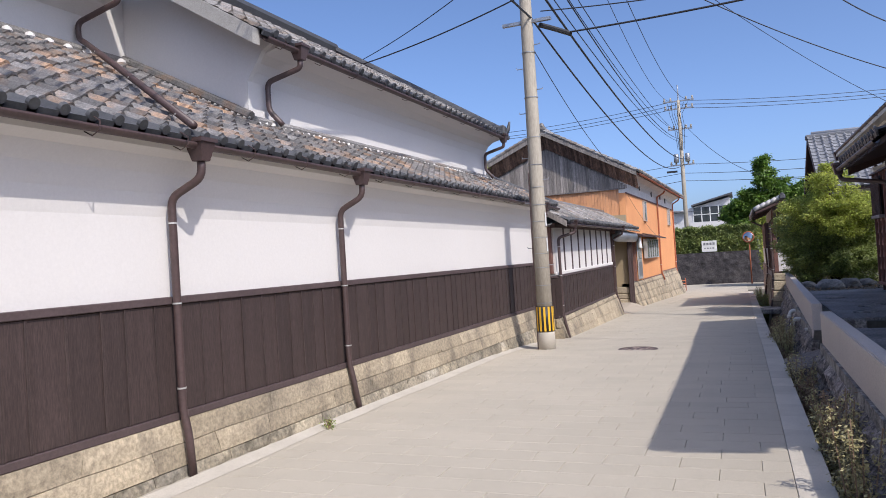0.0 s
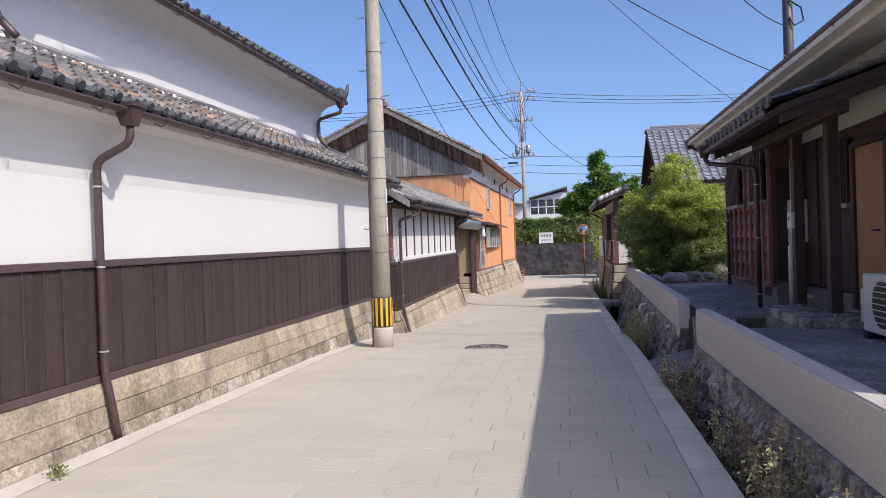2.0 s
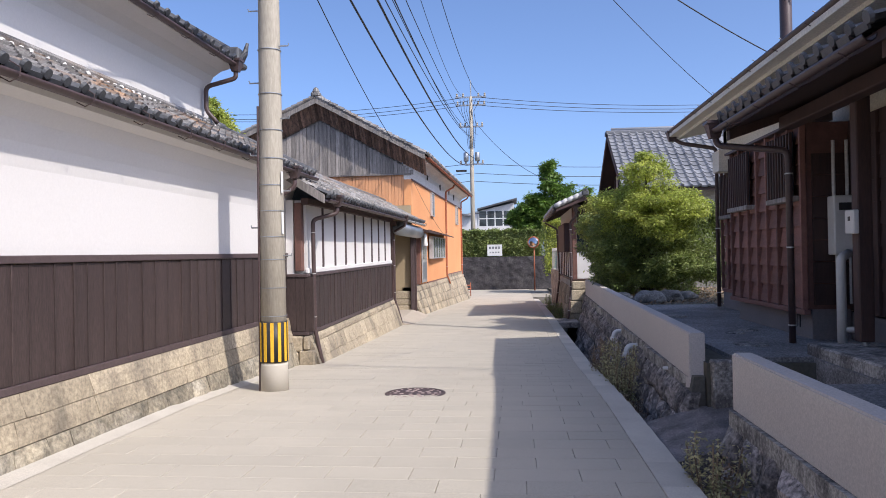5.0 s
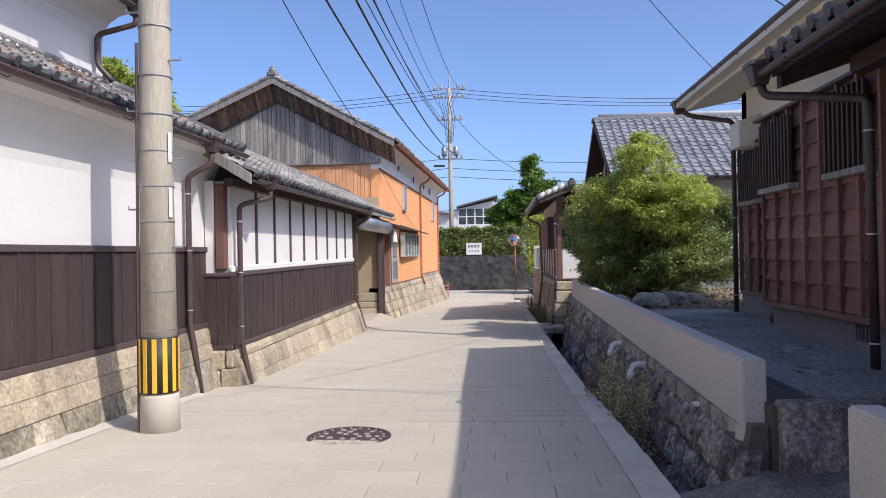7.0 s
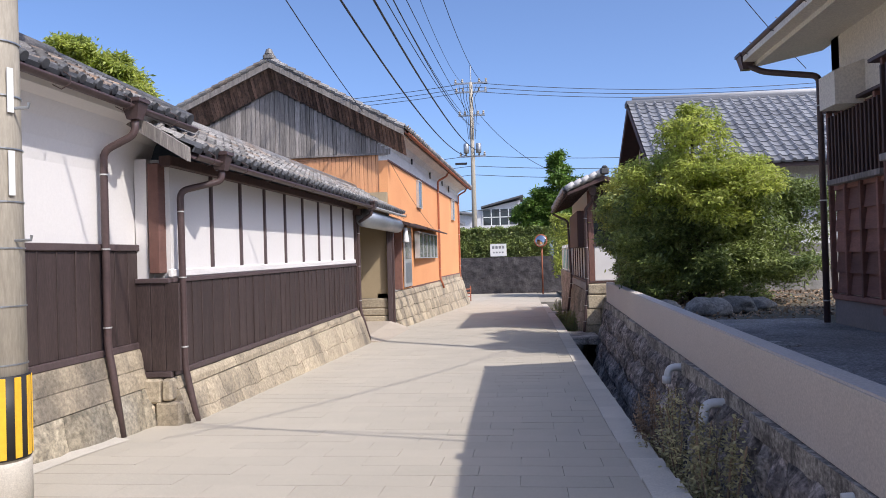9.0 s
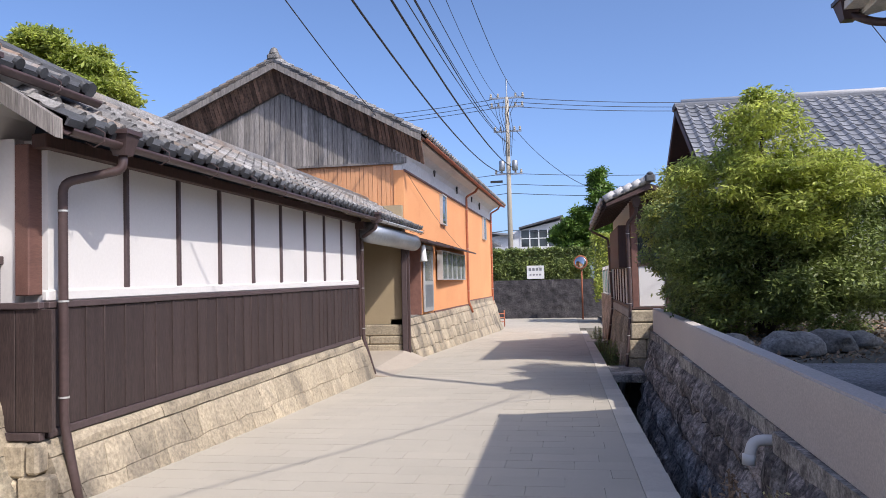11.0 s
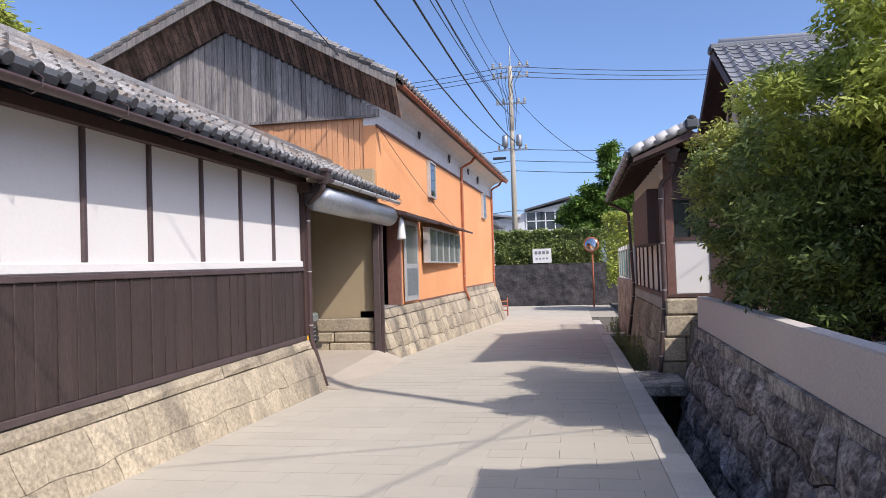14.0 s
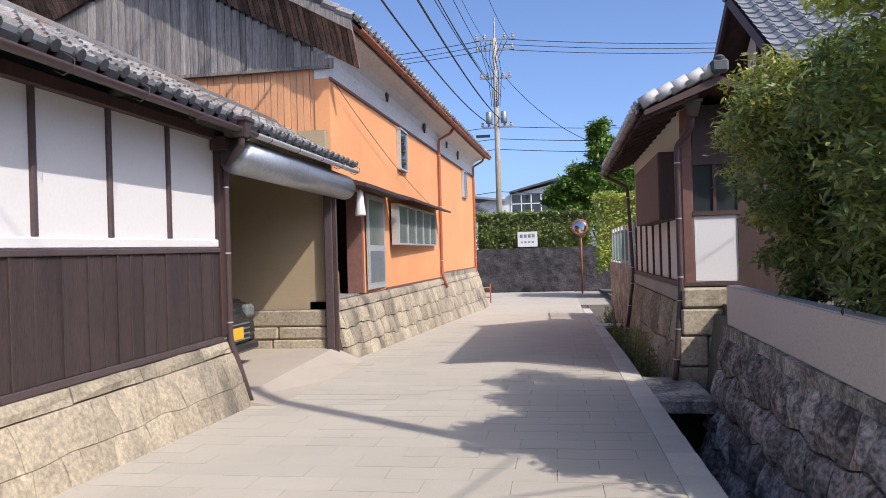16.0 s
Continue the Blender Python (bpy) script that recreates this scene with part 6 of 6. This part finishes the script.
part("step", box(1.62, 2.06, 11.25, 12.35, -0.02, 0.28, None, 0.02), OLDCON, pav, "dark concrete step")
ramp = prism([(0.42, level(11.8) - 0.5), (1.62, 0.0), (1.62, 0.12), (1.0, 0.06), (0.46, level(11.8) - 0.03)], "y", 11.15, 12.5)
part("ramp", ramp, GRAVEL, pav, "gravelly ramp over the ditch")
part("ramp_top", prism([(1.6, 0.0), (2.07, 0.0), (2.07, 0.16), (1.6, 0.12)], "y", 11.2, 12.46), GRAVEL, pav)
for x, y, r in ((2.2, 14.9, 0.13), (1.95, 14.6, 0.12), (1.8, 13.5, 0.19), (1.75, 17.0, 0.2)):
    part("stepping_stone", lathe([(r, 0), (r * 0.96, 0.03), (r * 0.8, 0.036)], 11, None, (x, y, 0.495)), OLDCON, pav)
bridge = solo("ditch_slab", box(0.505, 1.14, 26.6, 28.1, level(27) - 0.16, level(27) - 0.01, None, 0.015), OLDCON, "stained concrete slab bridging the ditch", "slab", "structure")
small = solo("ditch_plank", box(0.3, 0.95, 35.9, 36.4, level(36) - 0.02, level(36) + 0.05, None, 0.015), KERB, "pale concrete plank across the ditch", "slab", "structure")


def rock(at, size, seed):
    rng = random.Random(seed)
    bm = bmesh.new()
    bmesh.ops.create_icosphere(bm, subdivisions=3, radius=1.0)
    for v in bm.verts:
        d = v.co.normalized()
        k = 1 + 0.28 * noise.noise(d * 1.7 + Vector((seed, 0, 0))) + 0.12 * noise.noise(d * 4 + Vector((0, seed, 0)))
        v.co = Vector((d.x * size[0], d.y * size[1], max(d.z, -0.35) * size[2])) * k
    o = solo("garden_rock", bm, ROCK, "rough grey garden rock at the bed's edge", "rock", group="garden rocks", smooth=True)
    o.location = at
    return o


for k, (x, y, sx) in enumerate(((2.02, 20.6, 0.32), (2.45, 20.9, 0.3), (1.55, 21.2, 0.2), (2.9, 21.3, 0.22))):
    rock((x, y, 0.56), (sx, sx * 0.8, sx * 0.55), 5 + k)
pts = np.random.RandomState(7)
litter = leaves(np.stack([pts.uniform(1.4, 6.5, 5000), pts.uniform(19.8, 26.3, 5000), np.full(5000, 0.515)], 1), 0.06, STRAW, 7)
solo("leaf_litter", litter, STRAW, "dry straw-coloured grass and leaf litter on the soil", "leaf litter", "stuff")
bw = thing("block_wall", "low weathered concrete block wall behind the yard", "wall", (0, 0, 0), kind="structure")
for r in range(5):
    for c in range(9):
        x = 3.0 + c * 0.41 - (0.2 if r % 2 else 0)
        part("block", box(x + 0.004, x + 0.402, 26.6, 26.72, 0.48 + r * 0.2, 0.48 + r * 0.2 + 0.194, None, 0.006), BLOCK, bw)

ac = thing("air_conditioner", "white outdoor air-conditioning unit standing in the yard", "air conditioner", (2.62, 9.9, 0.5))
part("case", box(-0.16, 0.16, -0.40, 0.40, 0.07, 0.66, None, 0.015), WHITE, ac)
part("fan_guard", lathe([(0.23, 0), (0.23, 0.012), (0.2, 0.016)], 24), BLACK, ac, "dark round fan opening").matrix_local = pose(-0.162, -0.1, 0.37, 0, -90, 0)
for k in range(7):
    part("grille_bar", box(-0.185, -0.178, -0.33, 0.13, 0.19 + k * 0.06, 0.20 + k * 0.06), WHITE, ac)
for y in (-0.3, 0.3):
    part("foot", box(-0.18, 0.18, y - 0.05, y + 0.05, 0, 0.07), BLACK, ac, "black plastic foot")
part("side_cover", box(-0.17, 0.10, 0.40, 0.43, 0.16, 0.5, None, 0.01), WHITE, ac)
heater = thing("water_heater", "white wall-mounted water heater with pipes below", "water heater", (2.86, 13.77, 1.45))
part("case", box(-0.12, 0.12, -0.1, 0.08, 0, 0.64, None, 0.012), WHITE, heater)
part("vent", box(-0.07, 0.07, -0.108, -0.098, 0.48, 0.56), BLACK, heater, "dark flue slot")
for k, x in enumerate((-0.07, 0.0, 0.07)):
    part("pipe", tube([(x, -0.02, 0.01), (x, -0.02, -0.93 + 0.2 * k)], 0.014, 7), ALU, heater)
    part("flue", tube([(x, 0.02, 0.63), (x, 0.02, 1.25)], 0.02, 8), ALU, heater) if k != 1 else None
vent = thing("vent_hood", "cream metal vent hood on the plaster wall", "vent", (HX, 18.3, 3.0))
part("hood", prism([(-0.3, -0.15), (0, -0.15), (0, 0.3), (-0.3, 0.2)], "y", -0.2, 0.2), CREAM, vent)
# intercom case with a dark lens; it gives no light
lamp = thing("wall_lamp", "small white intercom box on the porch post", "box", (2.435, 12.5, 1.75))
part("case", box(-0.05, 0.0, -0.09, 0.09, -0.1, 0.12, None, 0.008), WHITE, lamp)
part("lens", box(-0.054, -0.049, -0.02, 0.02, 0.02, 0.06), BLACK, lamp)
pvc = thing("drain_pipe", "white plastic drain pipe beside the porch", "pipe", (2.6, 13.2, 0.52))
part("elbow", tube(rounded([(0, 0, 0), (0, 0, 0.9), (0.12, 0.1, 0.95)], 0.05), 0.045, 10), WHITE, pvc, smooth=True)
part("elbow", tube(rounded([(0, 0, 0.18), (0.25, -0.1, 0.18)], 0.05), 0.03, 10), WHITE, pvc, smooth=True)

# ---- beyond: fence and far building ----
fence = thing("mesh_fence", "teal mesh fence with white posts above the ditch", "fence", (1.1, 34.6, 0.0))
for k in range(7):
    part("post", tube([(0, k * 1.0, -0.6), (0, k * 1.0, 1.75)], 0.03, 8), WHITE, fence)
for k in range(6):
    part("panel_rail", box(-0.012, 0.012, k + 0.03, k + 0.97, 1.6, 1.64), TEAL, fence)
    part("panel_rail", box(-0.012, 0.012, k + 0.03, k + 0.97, 0.85, 0.89), TEAL, fence)
    for q in range(11):
        part("bar", box(-0.006, 0.006, k + 0.06 + q * 0.085, k + 0.075 + q * 0.085, 0.88, 1.61), TEAL, fence)
part("kerb_wall", box(-0.08, 0.1, 0, 6.2, -1.4, 0.8), OLDCON, fence)

far = thing("far_house", "distant cream house with dark slanting roof and wide windows", "house", (-3.6, 80, -1.0))
part("wall", prism([(-4.5, 0), (2.9, 0), (2.9, 7.7), (-0.9, 6.9), (-4.5, 6.1)], "y", 0, 6), PLASTER_OLD, far)
part("roof", prism([(-0.8, 7.0), (3.2, 8.0), (3.2, 8.16), (-0.8, 7.16)], "y", -0.6, 6.5), TILE_EDGE, far)
part("roof", prism([(-5.2, 6.9), (-1.2, 6.4), (-1.2, 6.55), (-5.2, 7.1)], "y", -0.6, 6.5), TILE_GREY, far)
w = part("window", box(-0.7, 2.6, -0.05, -0.01, 5.4, 6.9), PANE, far)
for k in range(5):
    part("frame", box(-0.72 + k * 0.82, -0.62 + k * 0.82, -0.09, -0.03, 5.3, 6.95), WHITE, w)
part("frame", box(-0.72, 2.65, -0.09, -0.03, 6.1, 6.18), WHITE, w)
part("balcony", box(-1.0, 2.8, -0.5, -0.1, 4.6, 5.35), PLASTER, far)
side = thing("far_house", "distant white house wall beside the lane's end", "house", (-8.0, 62, -1.0))
part("wall", box(-3.0, 2.6, 0, 5, 0, 5.0), PLASTER_OLD, side)
part("roof", prism([(-3.6, 4.9), (3.0, 4.9), (3.0, 5.05), (0, 6.2), (-3.6, 5.05)], "y", -0.5, 5.5), TILE_GREY, side)
part("window", box(0.3, 1.5, -0.04, -0.01, 2.6, 3.8), PANE, side)
rail = thing("low_rail", "low rusty rail beside the orange building", "rail", (-4.2, 47.2, level(47)))
for k in range(3):
    part("bar", tube([(0, 0, 0.25 + k * 0.2), (0.9, 1.2, 0.25 + k * 0.2)], 0.025, 6), RUST, rail)
for u in (0.0, 0.5, 1.0):
    part("post", tube([(0.9 * u, 1.2 * u, 0), (0.9 * u, 1.2 * u, 0.8)], 0.03, 6), RUST, rail)

# ---- road pavers, last ----
rng = random.Random(77)
PW, PL = 0.6, 0.3
single_me = {}
vs, fs = [], []
row = 0
y = 1.5
while y < 56.5:
    off = (row % 2) * PW / 2 + rng.choice((0, 0, 0.08))
    x = -4.45 - off
    while x < 0.255:
        a, b = max(x, -4.45), min(x + PW, 0.255)
        if b - a > 0.03:
            g = 0.0018
            za, zb = level(y) + 0.02 + rng.uniform(-0.0015, 0.0015), level(y + PL) + 0.02
            if 4.0 <= y <= 14.5:
                key = round(b - a, 2)
                if key not in single_me:
                    single_me[key] = finish(box(g, b - a - g, g, PL - g, -0.02, 0.0, None, 0.003), PAVER)
                o = part("paver", single_me[key], PAVER, road)
                o.location = (a, y, za)
                o.rotation_euler = (math.atan2(zb - za, PL), 0, 0)
            else:
                k = len(vs)
                vs += [(a + g, y + g, za), (b - g, y + g, za), (b - g, y + PL - g, zb), (a + g, y + PL - g, zb), (a + g, y + g, za - 0.02), (b - g, y + g, za - 0.02), (b - g, y + PL - g, zb - 0.02), (a + g, y + PL - g, zb - 0.02)]
                fs += [(k, k + 1, k + 2, k + 3), (k, k + 4, k + 5, k + 1), (k + 1, k + 5, k + 6, k + 2), (k + 2, k + 6, k + 7, k + 3), (k + 3, k + 7, k + 4, k)]
        x += PW
    y += PL
    row += 1
o = part("pavers", raw(vs, fs, PAVER), PAVER, road)
tagged(o, kind="stuff")
bm = bmesh.new()
prev = None
for y in np.arange(1, 17.2, 0.6):
    xx = KX + 0.15 - level(y) * 0.3
    c = [bm.verts.new((xx - 0.05, y, level(y) + 0.05)), bm.verts.new((xx + 0.1 + rng.uniform(0, 0.04), y, level(y) + 0.024))]
    if prev:
        bm.faces.new((prev[0], prev[1], c[1], c[0]))
    prev = c
part("edge_strip", bm, KERB, road, "pale mortar strip at the wall's foot")
